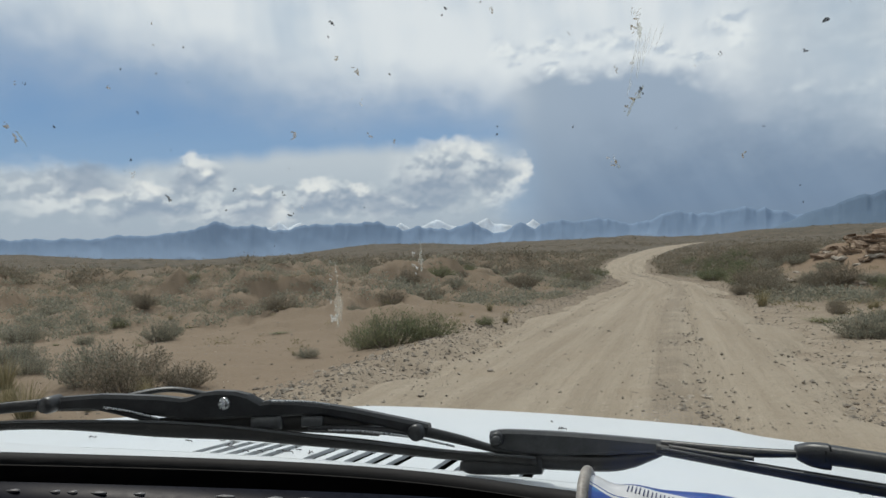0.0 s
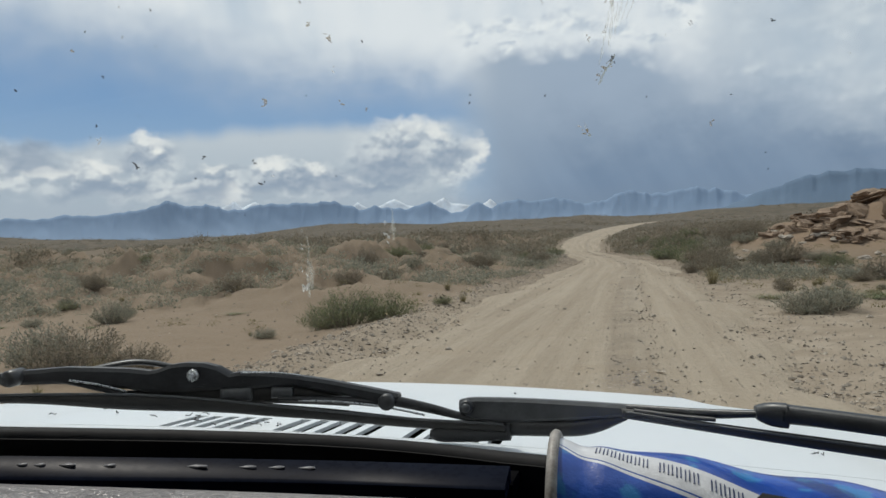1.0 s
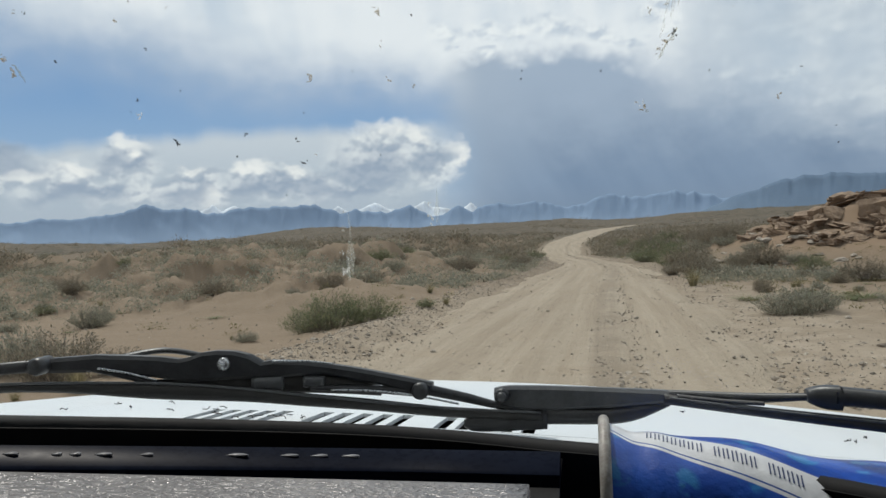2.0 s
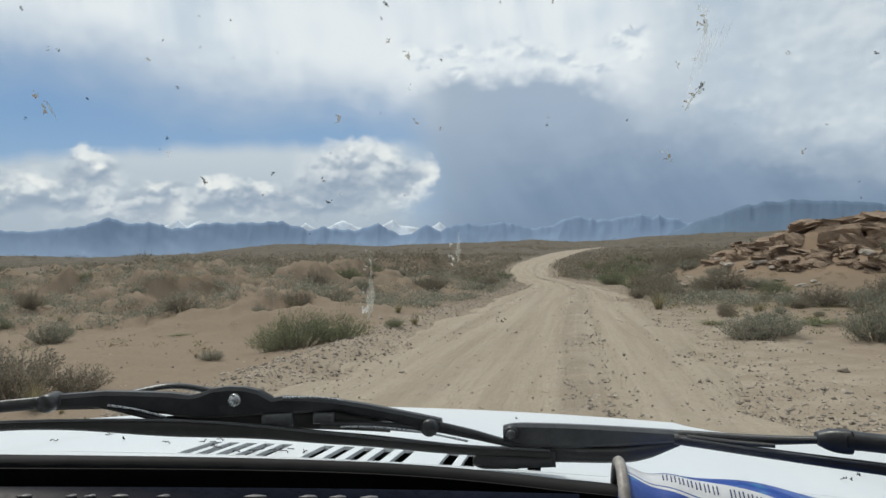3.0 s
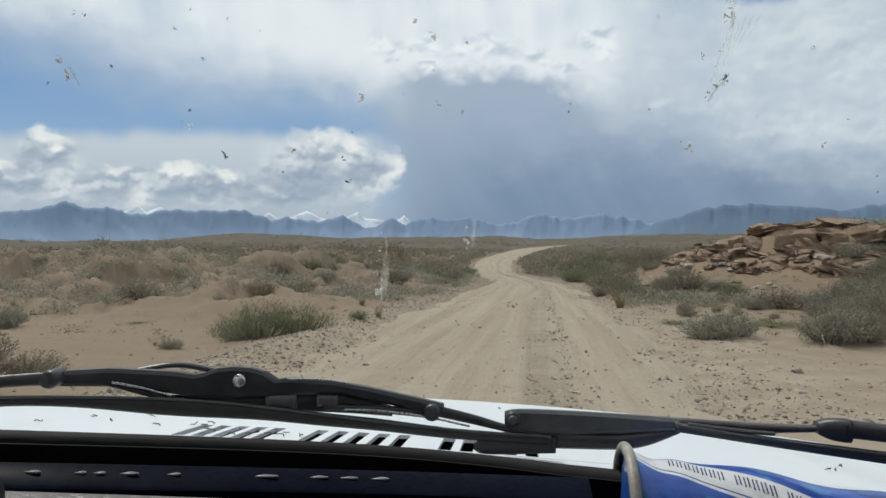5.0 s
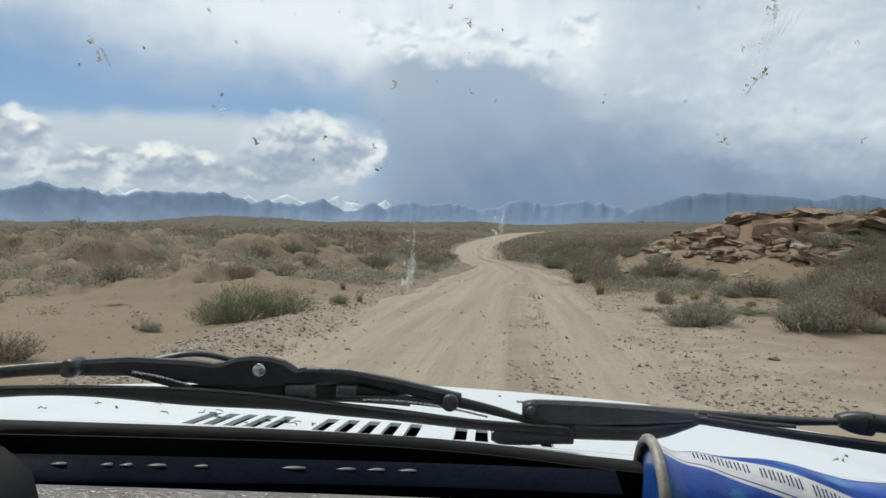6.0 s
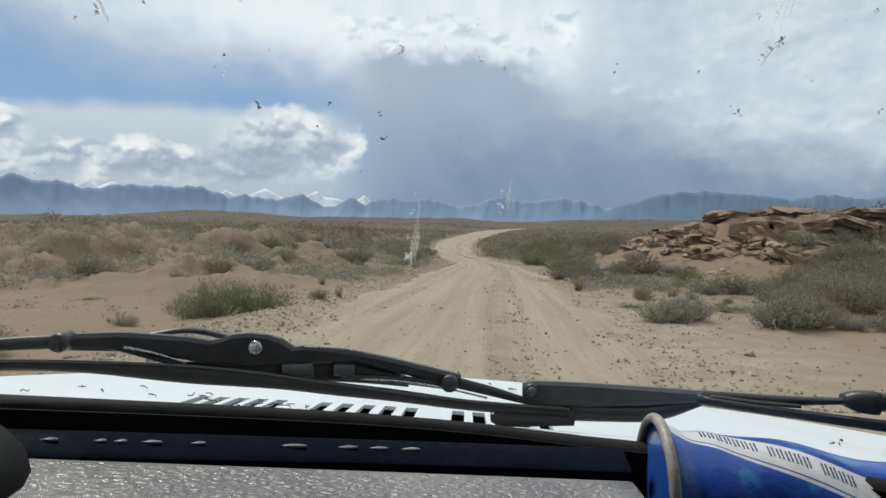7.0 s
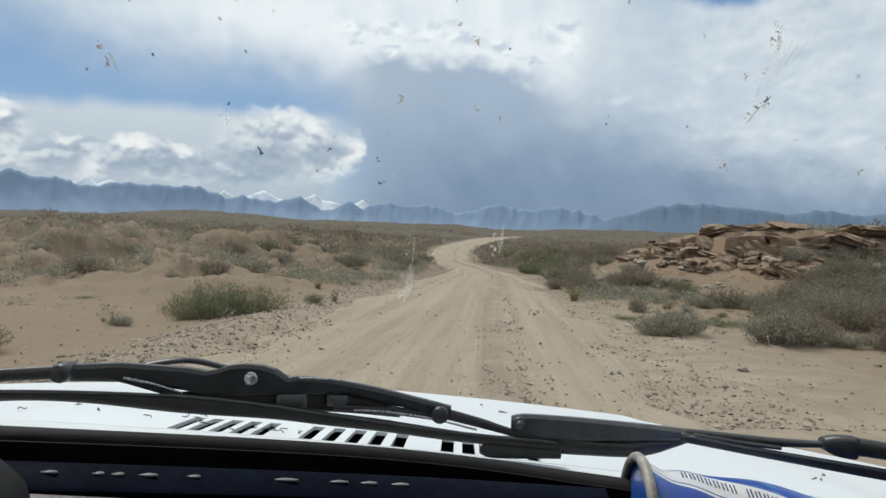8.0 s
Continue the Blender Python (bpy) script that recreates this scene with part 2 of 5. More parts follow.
# ---------------------------------------------------------------- ground plan
def lattice(ix, iy, seed):
    h = (ix.astype(np.int64) * 374761393 + iy.astype(np.int64) * 668265263 + seed * 1442695041) & 0xFFFFFFFF
    h = ((h ^ (h >> 13)) * 1274126177) & 0xFFFFFFFF
    return ((h ^ (h >> 16)) & 0xFFFFFF) / float(0xFFFFFF)


def vnoise(x, y, seed=0):
    ix, iy = np.floor(x), np.floor(y)
    fx, fy = x - ix, y - iy
    fx, fy = fx * fx * (3 - 2 * fx), fy * fy * (3 - 2 * fy)
    a, b = lattice(ix, iy, seed), lattice(ix + 1, iy, seed)
    c, d = lattice(ix, iy + 1, seed), lattice(ix + 1, iy + 1, seed)
    return (a + (b - a) * fx) * (1 - fy) + (c + (d - c) * fx) * fy


def fbm(x, y, octaves=4, seed=0):
    s, amp, tot = 0.0, 1.0, 0.0
    for i in range(octaves):
        s = s + amp * vnoise(x * 2 ** i + 17.3 * i, y * 2 ** i - 9.1 * i, seed + i)
        tot, amp = tot + amp, amp * 0.5
    return s / tot


def sstep(lo, hi, x):
    t = np.clip((x - lo) / (hi - lo), 0, 1)
    return t * t * (3 - 2 * t)


ROAD_Y = [-30, 0, 8, 11, 15, 20, 25, 29, 33, 38, 45, 51, 58, 70, 85, 110, 150, 200, 235, 260]
ROAD_X = [-4.6, -0.75, 0.55, 1.05, 1.75, 2.65, 3.6, 4.35, 4.95, 5.25, 5.15, 5.3, 5.9, 7.1, 9.1, 13.6, 21.5, 33.0, 44.0, 56.0]
ROAD_W = [2.9, 2.9, 2.65, 2.55, 2.4, 2.2, 2.05, 1.9, 1.7, 1.35, 1.15, 1.2, 1.45, 1.7, 1.9, 2.1, 2.3, 2.4, 2.4, 2.4]
CREST_AZ = [-180, -60, -45, -38, -33, -27, -24, -19.4, -16, -13.7, -10, -6, -2.4, 2, 6, 9.5, 13, 18, 25, 35, 60, 180]
CREST_EL = [0.3, 0.6, 0.95, 0.85, 0.35, 0.2, 0.3, 0.50, 0.92, 1.12, 0.95, 0.80, 0.86, 0.9, 1.15, 0.85, 0.95, 1.08, 1.1, 1.1, 0.8, 0.3]


def road_mid(y):
    return np.interp(y, ROAD_Y, ROAD_X)


def road_half(y):
    return np.interp(y, ROAD_Y, ROAD_W)


def broad(x, y):
    """The lie of the land without small relief."""
    r = np.hypot(x, y)
    az = np.degrees(np.arctan2(x, y))
    crest = 1.6 + 500 * np.tan(np.radians(np.interp(az, CREST_AZ, CREST_EL)))
    return crest * np.clip((r - 50) / 450, 0, 1) ** 1.3 * (1 - 0.5 * sstep(500, 1500, r)) - 6 * sstep(700, 2500, r)


BLUFF = (24.0, 34.0, 15.0)


def bluff_q(x, y):
    """Distance from the bluff's middle in radii, made ragged, and the noise that does it."""
    f = fbm(x * 0.22, y * 0.22, 4, 21)
    return np.hypot(x - BLUFF[0], y - BLUFF[1]) / BLUFF[2] + (f - 0.5) * 0.22, f


def ground_z(x, y):
    x, y = np.asarray(x, float), np.asarray(y, float)
    r, az = np.hypot(x, y), np.degrees(np.arctan2(x, y))
    off = np.abs(x - road_mid(y)) - road_half(y)
    on = sstep(0.9, -0.5, off) * sstep(262, 240, y)
    z = broad(x, y)
    side = x - road_mid(y)
    # hummocks and eroded banks
    n = fbm(x * 0.11, y * 0.11, 4, 5)
    left = sstep(-3.5, -7.5, side) * sstep(15.5, 22, y + 0.25 * x)
    n2 = fbm(x * 0.34, y * 0.34, 4, 6)
    bank = sstep(0.46, 0.53, n) * 0.75 + sstep(0.50, 0.54, n2) * 0.42 + sstep(0.6, 0.63, n2) * 0.3 + n * 0.9 - 0.45
    n3 = fbm(x * 0.9 + 0.6 * n2, y * 0.9, 4, 7)
    bank = bank + (sstep(0.52, 0.56, n3) + sstep(0.60, 0.63, n3)) * 0.16
    z = z + left * bank * 0.8 * sstep(160, 60, r)
    z = z + sstep(2.5, 8, side) * sstep(24, 40, y) * (fbm(x * 0.09, y * 0.09, 4, 9) - 0.3) * 2.0 * sstep(220, 70, r)
    z = z + (fbm(x * 0.02, y * 0.02, 5, 3) - 0.5) * 7 * sstep(90, 260, r) * sstep(3, 30, np.abs(side))
    # sandy flat beside the road, a little lower
    z = z - 0.30 * sstep(-3.4, -6, side) * sstep(22, 15, y + 0.25 * x)
    # gravel windrow along the left edge
    z = z + 0.13 * np.exp(-((side + road_half(y) + 0.75) / 0.5) ** 2) * (0.4 + 1.2 * fbm(x * 0.8, y * 0.8, 3, 31)) * sstep(60, 30, y)
    # the bluff: a sandy apron, a rock step and a flat top that falls away to a scrubby mound
    q, f = bluff_q(x, y)
    z = z + 1.35 * sstep(1.05, 0.56, q) + 1.15 * sstep(0.60, 0.52, q) * sstep(21.5, 27.5, az) + 0.3 * (f - 0.5) * sstep(1.0, 0.7, q)
    z = z + 0.12 * (sstep(0.5, 0.56, n2) - 0.5) * sstep(1.05, 0.9, q)
    # fine relief
    z = z + (fbm(x * 1.3, y * 1.3, 4, 40) - 0.5) * (0.10 + 0.45 * left) * sstep(120, 40, r) + (fbm(x * 4.5, y * 4.5, 2, 50) - 0.5) * 0.035 * sstep(40, 15, r)
    flat = broad(x, y) - 0.07
    return z * (1 - on) + flat * on


def zat(x, y):
    return float(ground_z(np.array([x]), np.array([y]))[0])


def ground_material():
    ma = bpy.data.materials.new("dry_earth")
    ma.use_nodes = True
    k = Nodes(ma.node_tree)
    co = k.node("ShaderNodeTexCoord").outputs["Object"]
    px, py, pz = k.xyz(co)
    a, b, c = k.noise(co, 0.12, 5, 0.6), k.noise(co, 1.4, 5, 0.65), k.noise(co, 22.0, 4, 0.6)
    sand = k.mix(k.step(a, 0.3, 0.7), (0.245, 0.196, 0.145), (0.315, 0.256, 0.193))
    sand = k.mix(k.m("MULTIPLY", k.step(b, 0.45, 0.75), 0.6), sand, (0.345, 0.28, 0.21))
    sand = k.mix(k.m("MULTIPLY", k.step(k.noise(co, 5.0, 4, 0.7), 0.56, 0.74), 0.5), sand, (0.17, 0.125, 0.085))
    sand = k.mix(k.m("MULTIPLY", k.step(c, 0.35, 0.75), 0.4), (0.205, 0.152, 0.105), sand)
    worn = k.node("ShaderNodeAttribute")
    worn.attribute_name = "dust"
    dust = k.mix(k.step(b, 0.35, 0.7), (0.275, 0.225, 0.168), (0.35, 0.292, 0.225))
    sand = k.mix(k.m("MULTIPLY", worn.outputs["Fac"], k.m("MULTIPLY_ADD", b, 0.6, 0.45), clamp=True), sand, dust)
    # red-brown where it is steep, dry scrub tint far away
    nz = k.xyz(k.node("ShaderNodeNewGeometry").outputs["Normal"])[2]
    sand = k.mix(k.m("MULTIPLY", k.step(nz, 0.965, 0.84), 0.5), sand, (0.195, 0.145, 0.102))
    litter = k.m("MULTIPLY", k.step(k.noise(co, 0.55, 6, 0.72), 0.47, 0.62), k.m("MULTIPLY", k.step(k.noise(co, 0.06, 2), 0.36, 0.54), k.step(py, 22.0, 34.0)))
    sand = k.mix(k.m("MULTIPLY", litter, 0.75), sand, (0.125, 0.105, 0.072))
    speck = k.m("MULTIPLY", k.step(k.noise(co, 2.4, 5, 0.75), 0.55, 0.64), k.step(k.noise(co, 0.2, 3), 0.35, 0.6))
    sand = k.mix(k.m("MULTIPLY", speck, k.m("MULTIPLY_ADD", k.step(py, 14.0, 30.0), 0.6, 0.2)), sand, (0.105, 0.088, 0.058))
    far = k.m("SQRT", k.m("ADD", k.m("MULTIPLY", px, px), k.m("MULTIPLY", py, py)))
    scrub = k.mix(k.step(k.noise(co, 0.35, 6, 0.7), 0.4, 0.62), (0.128, 0.104, 0.077), (0.068, 0.061, 0.046))
    bluff = k.m("MULTIPLY", k.step(px, 8.0, 12.0), k.m("MULTIPLY", k.step(far, 56.0, 46.0), k.step(pz, 0.2, 1.0)))
    sand = k.mix(k.m("MULTIPLY", bluff, 0.6), sand, k.mix(k.noise(co, 0.9, 5, 0.65), (0.235, 0.145, 0.088), (0.40, 0.275, 0.185)))
    sand = k.mix(k.m("MULTIPLY", k.step(k.m("SUBTRACT", py, k.m("MULTIPLY", px, -0.25)), 15.0, 26.0), 0.40), sand, (0.165, 0.122, 0.084))
    sand = k.mix(k.m("MULTIPLY", k.step(far, 40.0, 150.0), 0.92), sand, scrub)
    p = k.node("ShaderNodeBsdfPrincipled")
    k.put(p.inputs["Base Color"], sand)
    p.inputs["Roughness"].default_value, p.inputs["Specular IOR Level"].default_value = 0.95, 0.15
    k.put(p.inputs["Normal"], k.bump(k.m("MULTIPLY_ADD", c, 0.5, b), 0.55, 0.05))
    k.t.links.new(p.outputs[0], k.node("ShaderNodeOutputMaterial").inputs[0])
    return ma


def make_ground():
    az = np.radians(np.concatenate([np.arange(-48, 48, 0.26), np.arange(48, 312, 4.0)]))
    rad = [0.0, 2.0]
    while rad[-1] < 4700:
        rad.append(rad[-1] * 1.0165)
    rad = np.array(rad)
    rr, aa = np.meshgrid(rad, az, indexing="ij")
    x, y = rr * np.sin(aa), rr * np.cos(aa)
    z = ground_z(x, y)
    n, m = rr.shape
    i, j = np.meshgrid(np.arange(n - 1), np.arange(m), indexing="ij")
    j2 = (j + 1) % m
    faces = np.stack([i * m + j, i * m + j2, (i + 1) * m + j2, (i + 1) * m + j], -1).reshape(-1, 4)
    ob = arrays("ground", np.stack([x, y, z], -1).reshape(-1, 3).tolist(), faces[:, ::-1].tolist(), ground_material())
    side = x - road_mid(y)
    dust = sstep(2.2, 0.0, -side - road_half(y)) * sstep(5.5, 0.5, side - road_half(y)) * sstep(260, 230, y)
    ob.data.attributes.new("dust", "FLOAT", "POINT").data.foreach_set("value", dust.reshape(-1).astype(np.float32))
    return tagged(ob, "dry sandy semi-desert ground with eroded banks", "ground", kind="structure")


def road_material():
    ma = bpy.data.materials.new("road_dust")
    ma.use_nodes = True
    k = Nodes(ma.node_tree)
    uv = k.node("ShaderNodeUVMap").outputs[0]
    u, v, w = k.xyz(uv)
    co = k.node("ShaderNodeTexCoord").outputs["Object"]
    long = k.noise(k.vec(k.m("MULTIPLY", u, 2.2), k.m("MULTIPLY", v, 0.09), 0.0), 1.0, 5, 0.6)
    streak = k.noise(k.vec(k.m("MULTIPLY", u, 7.0), k.m("MULTIPLY", v, 0.16), 4.0), 1.0, 5, 0.65)
    blot, grain = k.noise(co, 0.7, 5, 0.6), k.noise(co, 30.0, 4, 0.65)
    col = k.mix(k.step(long, 0.32, 0.68), (0.285, 0.232, 0.172), (0.365, 0.305, 0.232))
    col = k.mix(k.m("MULTIPLY", k.step(streak, 0.5, 0.75), 0.4), col, (0.40, 0.335, 0.255))
    col = k.mix(k.m("MULTIPLY", k.m("MULTIPLY", k.step(streak, 0.46, 0.28), k.step(blot, 0.35, 0.6)), 0.45), col, (0.225, 0.178, 0.128))
    loose = k.m("MULTIPLY", k.step(k.m("ABSOLUTE", k.m("SUBTRACT", u, 0.78)), 0.42, 0.05), k.step(blot, 0.3, 0.6))
    col = k.mix(k.m("MULTIPLY", loose, 0.5), col, (0.205, 0.168, 0.13))
    col = k.mix(k.m("MULTIPLY", k.step(blot, 0.5, 0.75), 0.3), col, (0.30, 0.228, 0.155))
    col = k.mix(k.m("MULTIPLY", k.step(grain, 0.52, 0.72), 0.45), col, (0.155, 0.122, 0.09))
    crumbs = k.m("MULTIPLY", k.step(k.noise(co, 9.0, 5, 0.75), 0.57, 0.66), k.step(k.noise(co, 0.45, 4, 0.6), 0.40, 0.62))
    col = k.mix(k.m("MULTIPLY", crumbs, 0.55), col, (0.165, 0.135, 0.105))
    pale = k.m("MULTIPLY", k.step(k.noise(co, 13.0, 4, 0.7), 0.60, 0.68), 0.5)
    col = k.mix(pale, col, (0.46, 0.40, 0.325))
    p = k.node("ShaderNodeBsdfPrincipled")
    k.put(p.inputs["Base Color"], col)
    p.inputs["Roughness"].default_value, p.inputs["Specular IOR Level"].default_value = 0.95, 0.15
    k.put(p.inputs["Normal"], k.bump(k.m("MULTIPLY_ADD", grain, 0.6, k.m("ADD", streak, k.m("MULTIPLY", k.noise(co, 6.0, 4, 0.6), 0.8))), 0.7, 0.05))
    k.t.links.new(p.outputs[0], k.node("ShaderNodeOutputMaterial").inputs[0])
    return ma


def make_road():
    ys = [-25.0]
    while ys[-1] < 248:
        ys.append(ys[-1] + max(0.18, 0.012 * max(ys[-1], 0)))
    ys = np.array(ys)
    us = np.linspace(-1.25, 1.25, 70)
    uu, yy = np.meshgrid(us, ys)
    half = road_half(yy)
    dx = np.gradient(road_mid(ys), ys)
    x = road_mid(yy) + uu * half * np.sqrt(1 + dx[:, None] ** 2)
    side = uu * 2.7
    z = broad(x, yy) + 0.055 - 0.16 * sstep(0.8, 1.25, np.abs(uu) + (fbm(x * 0.9, yy * 0.7, 5, 60) - 0.5) * 0.7)
    for c in (-1.55, -0.35, 0.35, 1.55):
        z = z - 0.025 * np.exp(-((side - c + 0.25 * np.sin(yy * 0.11)) / 0.22) ** 2)
    z = z + 0.05 * np.exp(-((side - 0.85) / 0.16) ** 2) * fbm(x * 1.5, yy * 0.5, 3, 61)
    z = z + (fbm(x * 2.2, yy * 1.1, 4, 62) - 0.5) * 0.05 + 0.010 * np.sin(yy * 9 + 4 * fbm(x, yy, 2, 63)) * sstep(0.9, 0.2, np.abs(uu)) * sstep(25, 10, yy)
    n, m = x.shape
    i, j = np.meshgrid(np.arange(n - 1), np.arange(m - 1), indexing="ij")
    faces = np.stack([i * m + j, i * m + j + 1, (i + 1) * m + j + 1, (i + 1) * m + j], -1).reshape(-1, 4)
    ob = arrays("road", np.stack([x, yy, z], -1).reshape(-1, 3).tolist(), faces.tolist(), road_material())
    uv = ob.data.uv_layers.new(name="UVMap")
    idx = np.empty(len(ob.data.loops), dtype=np.int32)
    ob.data.loops.foreach_get("vertex_index", idx)
    flat = np.stack([side.reshape(-1), yy.reshape(-1)], -1)[idx]
    uv.data.foreach_set("uv", flat.reshape(-1).astype(np.float32))
    return tagged(ob, "pale dusty gravel track with wheel ruts", "road", kind="structure")


# ---------------------------------------------------------------- distance
def hazy_ridge_material(name, rock, low, patches=0.08):
    """Rock with gullies; air haze is painted into the colour, paler at the foot."""
    ma = bpy.data.materials.new(name)
    ma.use_nodes = True
    k = Nodes(ma.node_tree)
    co = k.node("ShaderNodeTexCoord").outputs["Object"]
    z = k.xyz(co)[2]
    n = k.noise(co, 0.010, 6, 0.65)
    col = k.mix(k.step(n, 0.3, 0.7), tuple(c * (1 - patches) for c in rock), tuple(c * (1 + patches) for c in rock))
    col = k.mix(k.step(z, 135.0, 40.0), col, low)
    p = k.node("ShaderNodeBsdfPrincipled")
    k.put(p.inputs["Base Color"], col)
    p.inputs["Roughness"].default_value, p.inputs["Specular IOR Level"].default_value = 1.0, 0.0
    k.t.links.new(p.outputs[0], k.node("ShaderNodeOutputMaterial").inputs[0])
    return ma


def make_ridge(name, dist, depth, az_el, rough, seed, material, label):
    """A mountain range: a heightfield whose crest follows the given elevations along the azimuth."""
    az = np.arange(az_el[0][0], az_el[-1][0], 0.08)
    top = np.interp(az, [a for a, e in az_el], [e for a, e in az_el])
    rows = np.linspace(0, 1, 26)
    s, a = np.meshgrid(rows, az, indexing="ij")
    r = dist + depth * s
    crest = 1.6 + dist * np.tan(np.radians(top)) * (1 + depth / dist)
    jag = (fbm(a * 0.6, s * 2.0, 4, seed) - 0.5) + 0.5 * (1 - 4 * np.abs(fbm(a * 0.8, s * 2.0, 3, seed + 4) - 0.5)) + 0.35 * (fbm(a * 3.1, s * 6.0, 4, seed + 6) - 0.5)
    prof = np.where(s < 0.62, (s / 0.62) ** 1.25, 1 - 0.8 * ((s - 0.62) / 0.38))
    spur = (fbm(a * 0.6 + 3 * s, s * 3.0, 4, seed + 9) - 0.5) * 0.25 * np.sin(np.pi * np.clip(s / 0.62, 0, 1))
    z = -12 + (crest[None, :] * (1 + rough * (jag - 0.1)) + 12) * np.clip(prof + spur * 0.3, 0, 1.2)
    x, y = r * np.sin(np.radians(a)), r * np.cos(np.radians(a))
    n, m = x.shape
    i, j = np.meshgrid(np.arange(n - 1), np.arange(m - 1), indexing="ij")
    faces = np.stack([i * m + j, i * m + j + 1, (i + 1) * m + j + 1, (i + 1) * m + j], -1).reshape(-1, 4)
    ob = arrays(name, np.stack([x, y, z], -1).reshape(-1, 3).tolist(), faces.tolist(), material)
    return tagged(ob, label, "mountain", kind="structure")


make_ground()
make_road()
# these blue-grey colours carry the haze of distance themselves
hazed_rock = hazy_ridge_material("far_rock_with_haze", (0.240, 0.318, 0.432), (0.290, 0.372, 0.490), 0.03)
hazed_hill_rock = hazy_ridge_material("near_rock_with_haze", (0.150, 0.205, 0.280), (0.165, 0.22, 0.29), 0.05)
hazed_snow = hazy_ridge_material("far_snow_with_haze", (0.74, 0.77, 0.80), (0.40, 0.47, 0.56), 0.2)
make_ridge("backdrop_snow_peaks", 4250, 300, [(-40, 1.5), (-24, 1.6), (-22.2, 2.4), (-20.8, 3.05), (-20.2, 2.5), (-19.2, 3.0), (-18.2, 2.3), (-14, 1.9), (-12.2, 2.2), (-11.5, 2.7), (-10.6, 2.2), (-9.6, 2.5), (-8.7, 2.9), (-7.6, 2.35), (-6.2, 2.1), (-4.75, 2.9), (-4.2, 2.45), (-3.1, 2.4), (-2.0, 2.1), (-1.15, 2.75), (-0.4, 1.9), (3, 1.2), (8, 1.0)], 0.08, 5, hazed_snow, "sunlit snow peaks showing behind the blue range")
make_ridge("backdrop_mountains", 3800, 350, [(-60, 2.0), (-36, 2.0), (-30.3, 2.1), (-28.6, 2.3), (-27, 2.5), (-25.4, 2.95), (-23.2, 2.65), (-20.9, 2.3), (-19.6, 2.45), (-18.3, 2.65), (-17, 2.6), (-15.7, 2.78), (-13.3, 2.75), (-12.2, 2.4), (-11.4, 2.08), (-10.1, 2.4), (-9, 2.25), (-7.7, 2.08), (-6.9, 2.35), (-6.0, 2.5), (-5.1, 2.25), (-4.3, 1.75), (-3.3, 1.75), (-2.1, 2.28), (-1.0, 1.82), (0, 2.3), (1.05, 2.6), (2.2, 2.3), (3.9, 2.5), (6.1, 1.95), (7.8, 2.3), (9.5, 2.75), (11.9, 2.4), (14.6, 2.75), (17.7, 2.25), (22, 2.0), (30, 1.6), (60, 1.2)], 0.16, 3, hazed_rock, "hazy blue mountain range on the horizon")
make_ridge("backdrop_hill", 2900, 400, [(12, 0.2), (16, 1.2), (18.5, 2.2), (21, 2.9), (23.5, 3.45), (26, 3.4), (28.6, 3.15), (30.3, 2.9), (32.1, 3.3), (35, 3.0), (38, 3.2), (45, 1.6), (60, 1.0)], 0.10, 8, hazed_hill_rock, "dark blue-green hills in the haze below the clouds")


# ---------------------------------------------------------------- the car (its own axes: forward lies 7 degrees right of +y)
CAR = Matrix.Rotation(radians(-7), 4, "Z")


def paint_material():
    ma = bpy.data.materials.new("white_car_paint")
    ma.use_nodes = True
    k = Nodes(ma.node_tree)
    co = k.node("ShaderNodeTexCoord").outputs["Object"]
    dust, spot = k.noise(co, 3.0, 5, 0.6), k.noise(co, 38.0, 5, 0.7)
    col = k.mix(k.m("MULTIPLY", k.step(dust, 0.4, 0.75), 0.35), (0.72, 0.75, 0.77), (0.58, 0.56, 0.53))
    col = k.mix(k.m("MULTIPLY", k.step(spot, 0.66, 0.74), 0.5), col, (0.30, 0.26, 0.22))
    p = k.node("ShaderNodeBsdfPrincipled")
    k.put(p.inputs["Base Color"], col)
    k.put(p.inputs["Roughness"], k.m("MULTIPLY_ADD", dust, 0.35, 0.18))
    k.put(p.inputs["Normal"], k.bump(dust, 0.04, 0.01))
    k.t.links.new(p.outputs[0], k.node("ShaderNodeOutputMaterial").inputs[0])
    return ma


